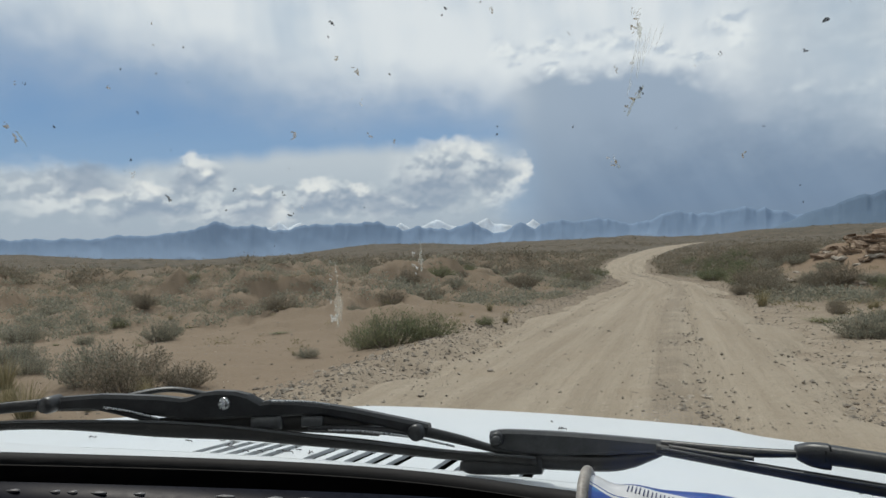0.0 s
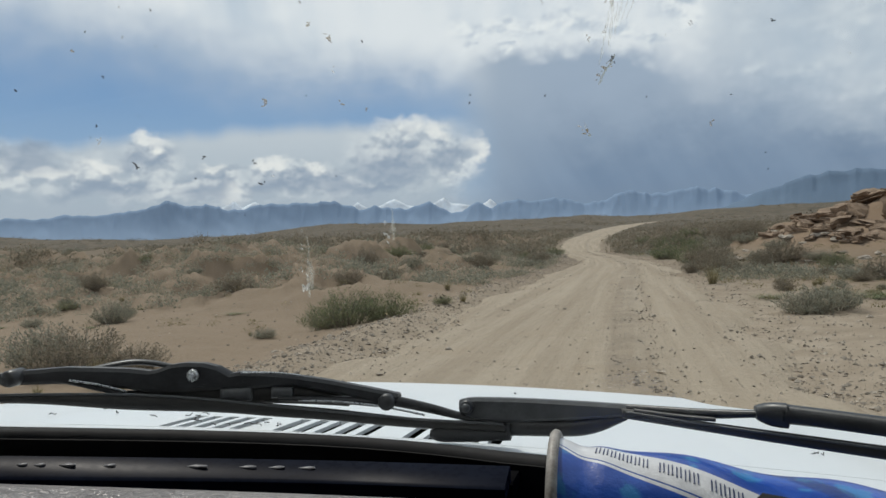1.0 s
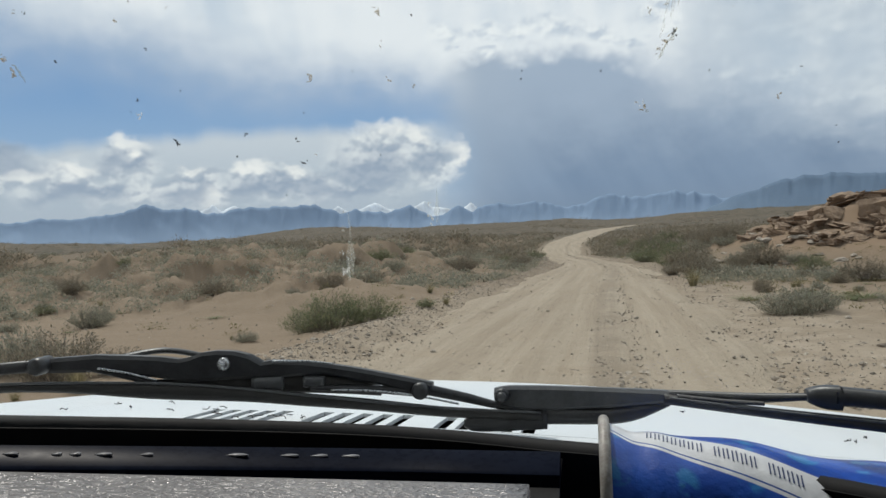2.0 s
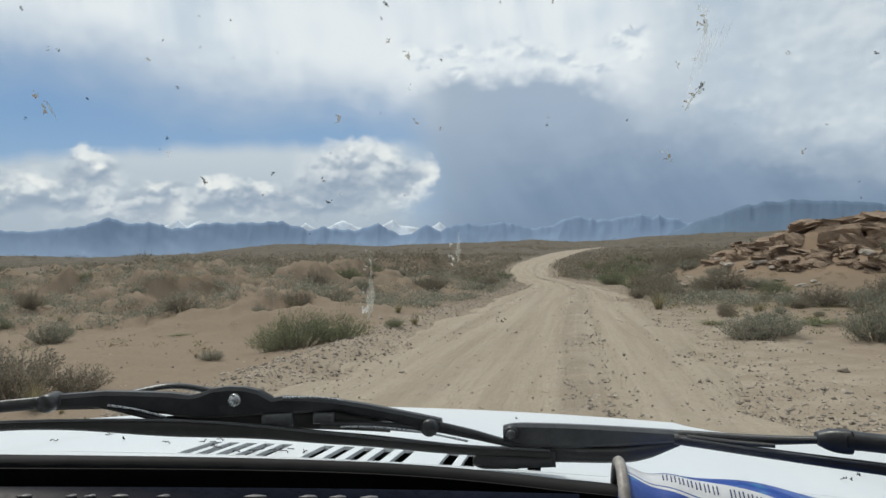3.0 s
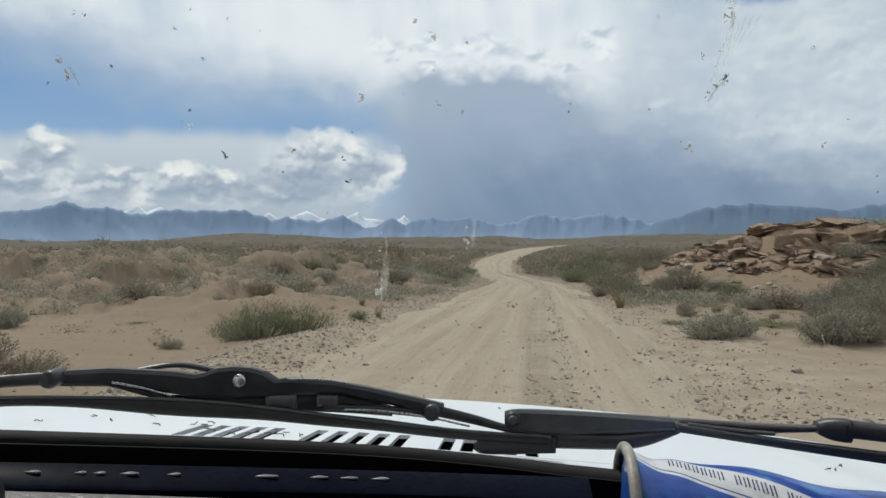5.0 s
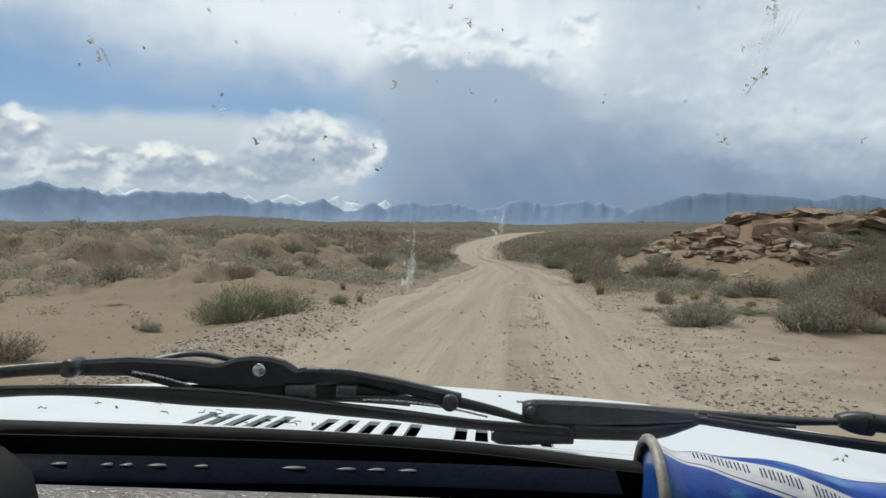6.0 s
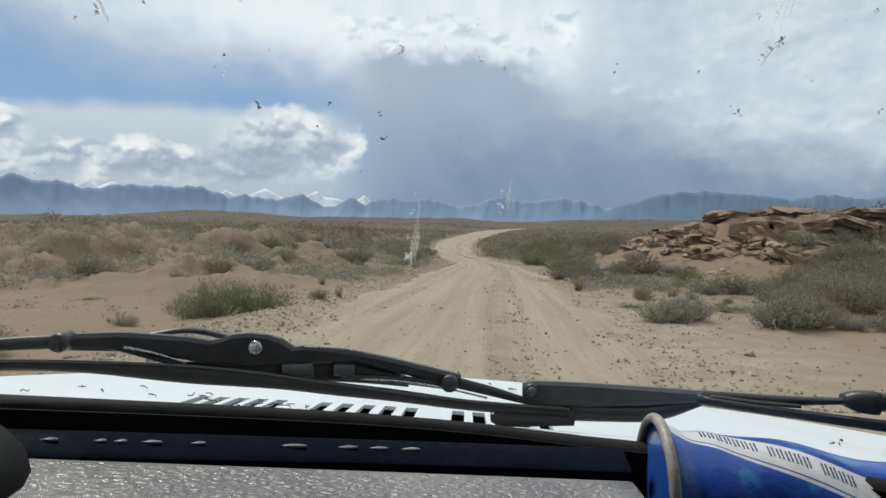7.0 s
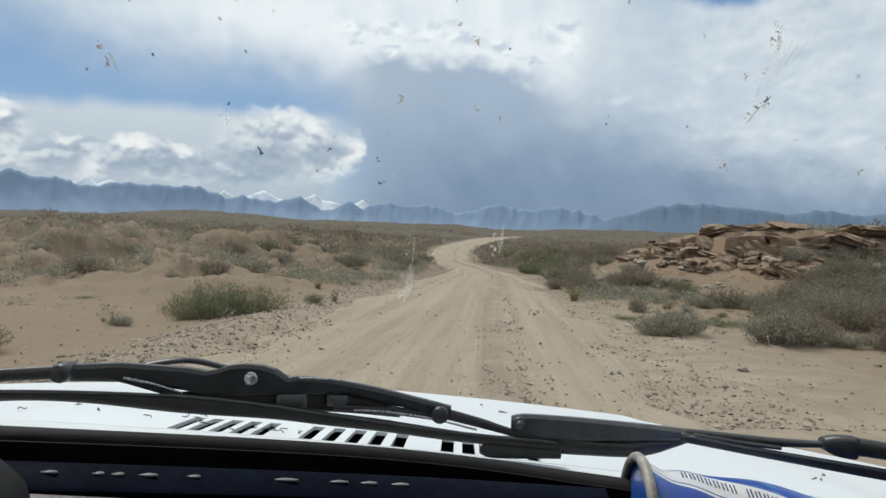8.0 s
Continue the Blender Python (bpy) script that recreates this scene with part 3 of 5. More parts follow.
def leather_material():
    ma = bpy.data.materials.new("grained_vinyl")
    ma.use_nodes = True
    k = Nodes(ma.node_tree)
    co = k.node("ShaderNodeTexCoord").outputs["Object"]
    v = k.node("ShaderNodeTexVoronoi")
    v.feature = "F1"
    warp = k.node("ShaderNodeVectorMath")
    warp.operation = "ADD"
    k.put(warp.inputs[0], co)
    bend = k.node("ShaderNodeVectorMath")
    bend.operation = "SCALE"
    k.put(bend.inputs[0], k.noise(co, 120.0, 3, 0.6, out=1))
    bend.inputs[3].default_value = 0.008
    k.put(warp.inputs[1], bend.outputs[0])
    stretch = k.node("ShaderNodeVectorMath")
    stretch.operation = "MULTIPLY"
    k.put(stretch.inputs[0], warp.outputs[0])
    stretch.inputs[1].default_value = (0.75, 1.0, 1.0)
    k.put(v.inputs["Vector"], stretch.outputs[0])
    v.inputs["Scale"].default_value = 250.0
    cell = v.outputs["Distance"]
    big = k.noise(co, 14.0, 4, 0.6)
    col = k.mix(k.step(big, 0.35, 0.7), (0.17, 0.163, 0.163), (0.27, 0.26, 0.258))
    p = k.node("ShaderNodeBsdfPrincipled")
    k.put(p.inputs["Base Color"], col)
    k.put(p.inputs["Roughness"], k.m("MULTIPLY_ADD", big, 0.15, 0.24))
    k.put(p.inputs["Normal"], k.bump(k.m("MULTIPLY_ADD", k.noise(co, 500.0, 2), 0.3, cell), 0.9, 0.0022))
    k.t.links.new(p.outputs[0], k.node("ShaderNodeOutputMaterial").inputs[0])
    return ma


def glass_material():
    ma = bpy.data.materials.new("windscreen_glass")
    ma.use_nodes = True
    k = Nodes(ma.node_tree)
    fr = k.node("ShaderNodeFresnel")
    fr.inputs[0].default_value = 1.3
    clear, gloss = k.node("ShaderNodeBsdfTransparent"), k.node("ShaderNodeBsdfGlossy")
    clear.inputs[0].default_value = (0.90, 0.945, 0.95, 1)
    gloss.inputs["Roughness"].default_value = 0.02
    mx = k.node("ShaderNodeMixShader")
    k.put(mx.inputs[0], fr.outputs[0])
    k.t.links.new(clear.outputs[0], mx.inputs[1])
    k.t.links.new(gloss.outputs[0], mx.inputs[2])
    k.t.links.new(mx.outputs[0], k.node("ShaderNodeOutputMaterial").inputs[0])
    return ma


white_paint, vinyl, glass = paint_material(), leather_material(), glass_material()
black_plastic = mat("satin_black_plastic", (0.012, 0.0125, 0.0135), (0.030, 0.031, 0.034), 60.0, 0.40, 0.12, bump=0.25, dist=0.0006, spec=0.4)
grey_arm = mat("worn_black_arm_paint", (0.035, 0.037, 0.040), (0.075, 0.078, 0.082), 45.0, 0.38, 0.1, bump=0.15, dist=0.0005)
gloss_black = mat("glossy_black_trim", (0.004, 0.004, 0.0045), (0.009, 0.009, 0.010), 25.0, 0.30, 0.05, bump=0.02, dist=0.0004, spec=0.0)
navy_trim = mat("dark_navy_trim", (0.004, 0.0055, 0.012), (0.007, 0.010, 0.020), 25.0, 0.28, 0.06, bump=0.02, dist=0.0004, spec=0.01)
matte_black = mat("matte_black_trim", (0.004, 0.004, 0.0045), (0.009, 0.009, 0.009), 40.0, 0.7, 0.1, bump=0.1, dist=0.0005, spec=0.15)
seal_grey = mat("weathered_grey_seal", (0.006, 0.0062, 0.0068), (0.013, 0.0135, 0.0145), 40.0, 0.7, 0.1, bump=0.2, dist=0.0006, spec=0.2)
rubber = mat("wiper_rubber", (0.008, 0.008, 0.008), (0.020, 0.019, 0.018), 60.0, 0.55, 0.1, bump=0.2, dist=0.0005)
steel = mat("brushed_steel", (0.42, 0.43, 0.44), (0.6, 0.6, 0.6), 80.0, 0.28, 0.08, metal=1.0, bump=0.05, dist=0.0003)
reflection_pale = mat("pale_grey_reflection", (0.16, 0.16, 0.17), (0.25, 0.25, 0.26), 60.0, 0.4, 0.1, bump=0.05, dist=0.0003)


def cowl_y(x):
    """Depth of the wiper line in the car's axes."""
    return 0.676 - 0.235 * (math.sqrt(1 + ((x + 0.02) / 0.25) ** 2) - 1)


def lin(a, b, n):
    return [a + (b - a) * i / (n - 1) for i in range(n)]


def smooth_through(pts, n):
    """n points along a smooth curve through the given ones."""
    p = [Vector(q) for q in pts]
    out = []
    for i in range(n):
        s = i / (n - 1) * (len(p) - 1)
        j = min(int(s), len(p) - 2)
        f = s - j
        a, b, c, d = p[max(j - 1, 0)], p[j], p[j + 1], p[min(j + 2, len(p) - 1)]
        out.append(0.5 * (2 * b + (c - a) * f + (2 * a - 5 * b + 4 * c - d) * f * f + (3 * b - a - 3 * c + d) * f ** 3))
    return out


def loft(bm, rings, closed=True, caps=True):
    vs = [[bm.verts.new(c) for c in r] for r in rings]
    n = len(rings[0])
    for a, b in zip(vs, vs[1:]):
        for i in range(n if closed else n - 1):
            bm.faces.new((a[i], a[(i + 1) % n], b[(i + 1) % n], b[i]))
    if caps:
        bm.faces.new(vs[0][::-1])
        bm.faces.new(vs[-1])
    bmesh.ops.recalc_face_normals(bm, faces=bm.faces)


def tube(pts, radius, n=28, sides=8, flat=1.0):
    """A round (or flattened) rod along a smooth curve; radius may be a list."""
    bm = bmesh.new()
    line = smooth_through(pts, n)
    rings = []
    for i, c in enumerate(line):
        t = (line[min(i + 1, n - 1)] - line[max(i - 1, 0)]).normalized()
        side = t.cross(Vector((0, 0, 1))).normalized()
        up = side.cross(t)
        r = radius if isinstance(radius, float) else float(np.interp(i / (n - 1), lin(0, 1, len(radius)), radius))
        rings.append([c + side * math.cos(a) * r * flat + up * math.sin(a) * r for a in lin(0, 2 * math.pi, sides + 1)[:-1]])
    loft(bm, rings)
    return bm


def straight_through(pts, n):
    d = lin(0, 1, len(pts))
    return [Vector([float(np.interp(t, d, [p[c] for p in pts])) for c in range(3)]) for t in lin(0, 1, n)]


def strap(stations, off, depth, n=36, crisp=False):
    """A bar along the wiper line: stations are (x, top z, bottom z); bevelled box section."""
    bm = bmesh.new()
    rings = []
    for q in (straight_through if crisp else smooth_through)(stations, n):
        x, top, bot = q
        y, h, b = cowl_y(x) + off, top - bot, min(0.0028, (top - bot) * 0.3, depth * 0.3)
        y0, y1 = y - depth / 2, y + depth / 2
        rings.append([(x, y0, bot + b), (x, y0, top - b), (x, y0 + b, top), (x, y1 - b, top), (x, y1, top - b), (x, y1, bot + b), (x, y1 - b, bot), (x, y0 + b, bot)])
    loft(bm, rings)
    return bm


def knob(r, depth, place):
    """A short bevelled round pin whose axis points at the windscreen."""
    bm = bmesh.new()
    prof = [(0.0, -depth / 2), (r * 0.8, -depth / 2), (r, -depth * 0.3), (r, depth / 2), (0.0, depth / 2)]
    rings = [[(max(q, 0.0001) * math.cos(a), y, max(q, 0.0001) * math.sin(a)) for a in lin(0, 2 * math.pi, 21)[:-1]] for q, y in prof]
    loft(bm, rings)
    bmesh.ops.transform(bm, matrix=Matrix.Translation(place), verts=bm.verts)
    return bm


car = tagged(new("car"), "parked white car with a slotted bonnet and black wipers", "car")
car.matrix_basis = CAR

SLOTS = [(g + d * i, g + d * i + 0.0128) for g, d in ((-0.3705, 0.0205), (-0.2410, 0.0225), (-0.1025, 0.0212)) for i in range(5)]
SLOT_Y = (0.7035, 0.784)


def bonnet_z(x, y):
    t = (y - 0.7) / 0.8
    c = x + 0.12
    z = 1.396 - 0.088 * t - 0.028 * t * t - 0.035 * c - 0.055 * c * c
    out = max(0.0, abs(x + 0.11) - (0.46 - 0.11 * t))
    z -= 0.010 * (1 - math.exp(-out / 0.03)) + 0.03 * out * out
    return z - 1.6 * max(0.0, y - 1.45) ** 1.6


def make_bonnet():
    xs = sorted(set([round(v, 4) for s in SLOTS for v in s] + [round(v, 4) for v in lin(-1.05, -0.36, 26)] + [round(v, 4) for v in lin(0.012, 0.95, 34)] + [-0.262, -0.251, -0.129, -0.115]))
    ys = sorted([0.70, 0.712, 0.722, *SLOT_Y, *lin(0.735, 0.775, 4), *lin(0.796, 1.44, 26), *lin(1.455, 1.60, 12)])
    bm = bmesh.new()
    g = [[bm.verts.new((x, y, bonnet_z(x, y))) for y in ys] for x in xs]
    for i in range(len(xs) - 1):
        for j in range(len(ys) - 1):
            cx, cy = (xs[i] + xs[i + 1]) / 2, (ys[j] + ys[j + 1]) / 2
            if SLOT_Y[0] < cy < SLOT_Y[1] and any(a < cx < b for a, b in SLOTS):
                continue
            bm.faces.new((g[i][j], g[i + 1][j], g[i + 1][j + 1], g[i][j + 1]))
    bmesh.ops.recalc_face_normals(bm, faces=bm.faces)
    bmesh.ops.solidify(bm, geom=bm.faces[:], thickness=0.004)
    bmesh.ops.recalc_face_normals(bm, faces=bm.faces)
    return part("bonnet", bm, white_paint, car, "dusty white bonnet with rows of air slots", smooth=True)


bonnet = sharp(make_bonnet(), 40)
# added black sheet close under the slots stands in for the shade inside
bm = bmesh.new()
loft(bm, [[(x, y, bonnet_z(x, y) - d) for y, d in ((0.69, 0.010), (0.76, 0.014), (0.86, 0.016), (0.98, 0.016), (0.98, 0.022), (0.69, 0.022))] for x in lin(-0.5, 0.1, 16)])
part("slot_backing", bm, matte_black, bonnet)
bm = bmesh.new()
rings = []
for x in lin(-1.0, 0.72, 60):
    d = x if abs(x + 0.02) < 0.42 else math.copysign(0.42, x + 0.02) - 0.02
    y0, z0, z1 = cowl_y(d) - 0.048, 1.398 + 0.21 * max(0.0, 0.02 - max(x, -0.6)) ** 1.35, bonnet_z(x, 0.70)
    rings.append([(x, y0 + (0.699 - y0) * t, z0 + (z1 - z0) * t - h) for t, h in ((0, 0), (0.35, 0), (0.7, 0), (1, 0), (1, 0.012), (0, 0.012))])
loft(bm, rings)
sharp(part("scuttle_panel", bm, white_paint, car))

# ---- scuttle, seal and demister trough
def band(name, profile, material, label="", x0=-1.0, x1=0.75, n=60, follow=1.0):
    """A moulding along the foot of the windscreen: profile points are (offset, height, height on the right)."""
    bm = bmesh.new()
    rings = []
    for x in lin(x0, x1, n):
        d = x if abs(x + 0.02) < 0.42 else math.copysign(0.42, x + 0.02) - 0.02
        rings.append([(x, (1 - follow) * 0.62 + follow * cowl_y(d) + o, h + foot(x)) for o, h in profile])
    loft(bm, rings)
    return sharp(part(name, bm, material, car, label), 50)


def foot(x):
    """Rise of the windscreen's foot towards the sides."""
    return 0.21 * max(0.0, -(max(x, -0.6) - 0.02)) ** 1.35 if x < 0.02 else 0.0


seal = band("windscreen_seal", [(-0.063, 1.4025), (-0.060, 1.4065), (-0.052, 1.408), (-0.044, 1.406), (-0.044, 1.4015), (-0.062, 1.4015)], seal_grey, "weathered grey rubber windscreen seal")


band("windscreen_frame", [(-0.068, 1.32), (-0.0655, 1.4025), (-0.058, 1.4025), (-0.056, 1.32)], matte_black)


def lift(x):
    """The trough and the dashboard curve up and back towards the driver's side."""
    return min(max(0.0, (-0.08 - x) / 0.26), 1.5) ** 1.5


def shelf(name, y_near, y_far, z_near, z_far, material, label="", x0=-1.0, x1=0.70, dip=0.012):
    bm = bmesh.new()
    rings = []
    for x in lin(x0, x1, 50):
        q = lift(x)
        near, far, up = y_near - 0.095 * q, y_far - 0.095 * q, 0.026 * q
        rings.append([(x, near, z_near - dip + up), (x, near, z_near - 0.002 + up), (x, near + 0.003, z_near + up), (x, far - 0.003, z_far + up), (x, far, z_far - 0.002 + up), (x, far, z_far - dip + up)])
    loft(bm, rings)
    return sharp(part(name, bm, material, car, label), 30)


shelf("trough_wall", 0.560, 0.625, 1.404, 1.396, gloss_black, x1=0.024)
demister = shelf("demister_panel", 0.514, 0.549, 1.4165, 1.4212, navy_trim, "glossy dark navy demister strip", x1=0.024)
shelf("trough_step", 0.462, 0.512, 1.406, 1.4075, matte_black, x1=0.024)
# flat pale pieces imitate the reflection of the bonnet slots in the strip
for x, w in ((-0.337, 0.014), (-0.312, 0.008), (-0.302, 0.009), (-0.287, 0.017), (-0.261, 0.011), (-0.207, 0.024), (-0.171, 0.017), (-0.150, 0.015), (-0.128, 0.015)):
    bm = bmesh.new()
    loft(bm, [[(x + math.cos(a) * w / 2, 0.5335 - 0.095 * lift(x) + math.sin(a) * 0.0028, 1.4195 + 0.026 * lift(x) + h) for a in lin(0, 2 * math.pi, 17)[:-1]] for h in (-0.001, -0.0001, 0.0001)])
    part("reflected_dash", bm, reflection_pale, demister)


def make_dash():
    bm = bmesh.new()
    prof = [(0.452, 1.38), (0.455, 1.420), (0.451, 1.4255), (0.442, 1.4278)] + [(y, 1.4285 + 0.004 * math.sin((0.44 - y) * 7)) for y in lin(0.43, 0.16, 14)] + [(0.13, 1.40), (0.12, 1.30)]
    rings = []
    for x in lin(-1.0, 0.008, 60):
        rings.append([(x, y - 0.055 * lift(x), z + 0.004 + 0.018 * lift(x)) for y, z in prof])
    loft(bm, rings)
    return part("dashboard", bm, vinyl, car, "grey grained vinyl dashboard top catching glare")


make_dash()
shelf("dash_tray", 0.13, 0.60, 1.332, 1.336, matte_black, x0=0.04, x1=0.7, dip=0.02)
bm = bmesh.new()
bmesh.ops.create_uvsphere(bm, u_segments=32, v_segments=16, radius=1)
for v in bm.verts:
    v.co = Vector((-0.447, 0.335, 1.442)) + Vector((v.co.x * 0.152, v.co.y * 0.11, (abs(v.co.z) ** 0.8) * math.copysign(0.048, v.co.z)))
part("instrument_hood", bm, matte_black, car)

# ---- windscreen with insect marks
def glass_y(x, z):
    d = x if abs(x + 0.02) < 0.42 else math.copysign(0.42, x + 0.02) - 0.02
    return cowl_y(d) - 0.045 - 0.38 * (z - 1.42)


bm = bmesh.new()
g = [[bm.verts.new((x, glass_y(x, z), z)) for z in lin(1.402, 2.02, 20)] for x in lin(-0.95, 0.72, 60)]
for i in range(59):
    for j in range(19):
        bm.faces.new((g[i][j], g[i + 1][j], g[i + 1][j + 1], g[i][j + 1]))
windscreen = part("windscreen", bm, glass, car, "clear windscreen spotted with dead insects")
windscreen.visible_shadow = False



def dried(name, col, solid):
    """A dried film: partly see-through, lit from both sides."""
    ma = bpy.data.materials.new(name)
    ma.use_nodes = True
    k = Nodes(ma.node_tree)
    co = k.node("ShaderNodeTexCoord").outputs["Object"]
    n = k.noise(co, 700.0, 3, 0.6)
    c = k.mix(n, tuple(0.6 * v for v in col), tuple(1.3 * v for v in col))
    a, b, t = k.node("ShaderNodeBsdfDiffuse"), k.node("ShaderNodeBsdfTranslucent"), k.node("ShaderNodeBsdfTransparent")
    k.put(a.inputs[0], c), k.put(b.inputs[0], c)
    m1, m2 = k.node("ShaderNodeMixShader"), k.node("ShaderNodeMixShader")
    m1.inputs[0].default_value = 0.6
    k.t.links.new(a.outputs[0], m1.inputs[1]), k.t.links.new(b.outputs[0], m1.inputs[2])
    k.put(m2.inputs[0], k.m("MULTIPLY_ADD", n, 0.5, solid - 0.25, clamp=True))
    k.t.links.new(t.outputs[0], m2.inputs[1]), k.t.links.new(m1.outputs[0], m2.inputs[2])
    k.t.links.new(m2.outputs[0], k.node("ShaderNodeOutputMaterial").inputs[0])
    return ma


mark_dark, mark_tan, mark_pale = dried("dried_insect_dark", (0.06, 0.055, 0.05), 0.5), dried("dried_insect_tan", (0.48, 0.40, 0.26), 0.40), dried("dried_insect_pale", (0.85, 0.86, 0.82), 0.35)


def insect_mark(x, z, size, material, tall=1.0, lean=0.0, seed=0):
    """A dried splash: one lumpy fleck with a few legs or drips, lying on the inside line of the glass."""
    rnd = random.Random(seed)
    bm = bmesh.new()
    for i in range(rnd.randint(2, 5)):
        r = size * rnd.uniform(0.2, 0.5) * (1.0 if i == 0 else 0.6)
        cx, cz = (0, 0) if i == 0 else (rnd.uniform(-0.6, 0.6) * size, rnd.uniform(-0.8, 0.8) * size * tall)
        m = Matrix.Translation((cx + lean * cz, 0, cz)) @ Matrix.Rotation(rnd.uniform(0, 3), 4, "Y") @ Matrix.Diagonal((r * rnd.uniform(0.4, 1), size * 0.08, r * rnd.uniform(0.8, 1.5) * tall, 1))
        bmesh.ops.create_icosphere(bm, subdivisions=2, radius=1, matrix=m)
    for v in bm.verts:
        v.co += Vector(noise.noise_vector(v.co * (2.0 / size) + Vector((seed, 0, 0)))) * size * 0.10
        v.co.y += glass_y(x + v.co.x, z + v.co.z) - 0.001
        v.co.x, v.co.z = v.co.x + x, v.co.z + z
    return part("insect_mark", bm, material, windscreen)


MARKS = [(-0.296, 1.744, 3, 0), (-0.233, 1.735, 3, 0), (-0.209, 1.765, 3, 1), (-0.195, 1.750, 3, 0), (-0.197, 1.728, 3, 0), (-0.242, 1.723, 3, 1), (-0.212, 1.751, 3, 1), (-0.214, 1.733, 2, 1), (-0.289, 1.723, 4, 1),
         (-0.284, 1.723, 3, 0), (-0.230, 1.708, 4, 0), (-0.276, 1.697, 3, 0), (-0.299, 1.696, 6, 1), (-0.297, 1.691, 6, 1), (-0.306, 1.684, 3, 0), (-0.246, 1.669, 3, 0), (-0.242, 1.667, 6, 2), (-0.225, 1.650, 6, 0),
         (-0.224, 1.649, 4, 2), (-0.184, 1.656, 5, 0), (-0.192, 1.641, 3, 0), (-0.153, 1.651, 5, 0), (-0.151, 1.636, 7, 0), (-0.138, 1.693, 7, 1), (-0.100, 1.766, 5, 0), (-0.104, 1.757, 3, 0), (-0.101, 1.743, 6, 1),
         (-0.088, 1.734, 7, 1), (-0.066, 1.732, 4, 0), (-0.089, 1.713, 6, 2), (-0.086, 1.691, 4, 1), (-0.070, 1.686, 6, 1), (-0.146, 1.670, 2, 0), (-0.018, 1.778, 6, 0), (-0.021, 1.770, 5, 0), (-0.024, 1.766, 3, 0),
         (0.011, 1.766, 6, 1), (-0.034, 1.777, 4, 0), (0.102, 1.739, 8, 1), (0.101, 1.748, 7, 2), (0.105, 1.745, 5, 2), (0.105, 1.703, 7, 0), (0.102, 1.701, 6, 1), (0.100, 1.698, 7, 1), (0.096, 1.694, 6, 1),
         (0.091, 1.717, 5, 1), (0.100, 1.719, 6, 2), (0.086, 1.659, 7, 1), (0.083, 1.664, 6, 2), (0.162, 1.656, 6, 1), (0.199, 1.719, 5, 0), (0.191, 1.706, 4, 0), (0.150, 1.715, 5, 0), (0.060, 1.686, 3, 0),
         (0.007, 1.692, 3, 0), (0.006, 1.687, 3, 0), (0.191, 1.636, 2, 0), (0.172, 1.671, 3, 0), (-0.130, 1.601, 3, 2), (-0.131, 1.589, 6, 2), (-0.135, 1.569, 7, 2), (-0.133, 1.557, 12, 2), (-0.067, 1.605, 5, 2),
         (-0.067, 1.594, 9, 2), (-0.036, 1.545, 5, 0), (-0.031, 1.543, 7, 0), (-0.077, 1.531, 6, 1), (-0.178, 1.493, 6, 1)]
for i, (x, z, size, kind) in enumerate(MARKS):
    insect_mark(x, z, size * 0.00045, (mark_dark, mark_tan, mark_pale)[kind], 1.6 if kind else 1.1, 0.3 if i % 3 else -0.3, i)


def glass_streak(x0, z0, x1, z1, wide, material, seed):
    """A thin dried run of fluid: a flattened, wavering spindle lying on the glass."""
    bm = bmesh.new()
    rings = []
    for i in range(15):
        t = i / 14
        r = wide * (0.15 + math.sin(math.pi * t) ** 0.6) * (0.7 + 0.6 * noise.noise(Vector((seed * 3.1, t * 4, 0))))
        cx, cz = x0 + (x1 - x0) * t + wide * 1.2 * noise.noise(Vector((seed, t * 3, 5))), z0 + (z1 - z0) * t
        rings.append([(cx + r * math.cos(a), glass_y(cx, cz) - 0.0012 + 0.0003 * math.sin(a), cz + 0.2 * r * math.sin(a)) for a in lin(0, 2 * math.pi, 7)[:-1]])
    loft(bm, rings)
    return part("insect_streak", bm, material, windscreen)


film_pale = dried("dried_film_pale", (0.80, 0.82, 0.74), 0.12)
film_olive = dried("dried_film_olive", (0.42, 0.40, 0.20), 0.22)
for i, (x0, z0, x1, z1, wide, kind) in enumerate((
        (0.1053, 1.741, 0.1050, 1.732, 0.0016, 1), (0.1050, 1.734, 0.0990, 1.712, 0.0011, 0), (0.1062, 1.735, 0.1030, 1.709, 0.0014, 0), (0.1085, 1.734, 0.1068, 1.716, 0.0010, 0),
        (0.1125, 1.738, 0.1080, 1.722, 0.0007, 0), (0.1165, 1.738, 0.1100, 1.722, 0.0006, 0), (0.1200, 1.737, 0.1140, 1.724, 0.0006, 0), (0.1062, 1.705, 0.1010, 1.6955, 0.0014, 1),
        (0.1010, 1.698, 0.0960, 1.688, 0.0012, 1), (0.1000, 1.712, 0.0965, 1.700, 0.0010, 0), (0.0858, 1.6665, 0.0880, 1.659, 0.0008, 0), (0.0885, 1.659, 0.0895, 1.6565, 0.0012, 1),
        (-0.1270, 1.601, -0.1280, 1.578, 0.0008, 0), (-0.1295, 1.580, -0.1325, 1.548, 0.0026, 0), (-0.1270, 1.578, -0.1300, 1.552, 0.0016, 0), (-0.1310, 1.566, -0.1335, 1.547, 0.0014, 0),
        (-0.0612, 1.616, -0.0618, 1.600, 0.0008, 0), (-0.0620, 1.606, -0.0632, 1.590, 0.0022, 0), (-0.2950, 1.694, -0.2925, 1.684, 0.0010, 1))):
    glass_streak(x0, z0, x1, z1, wide, (film_pale, film_olive)[kind], i)
rnd = random.Random(5)
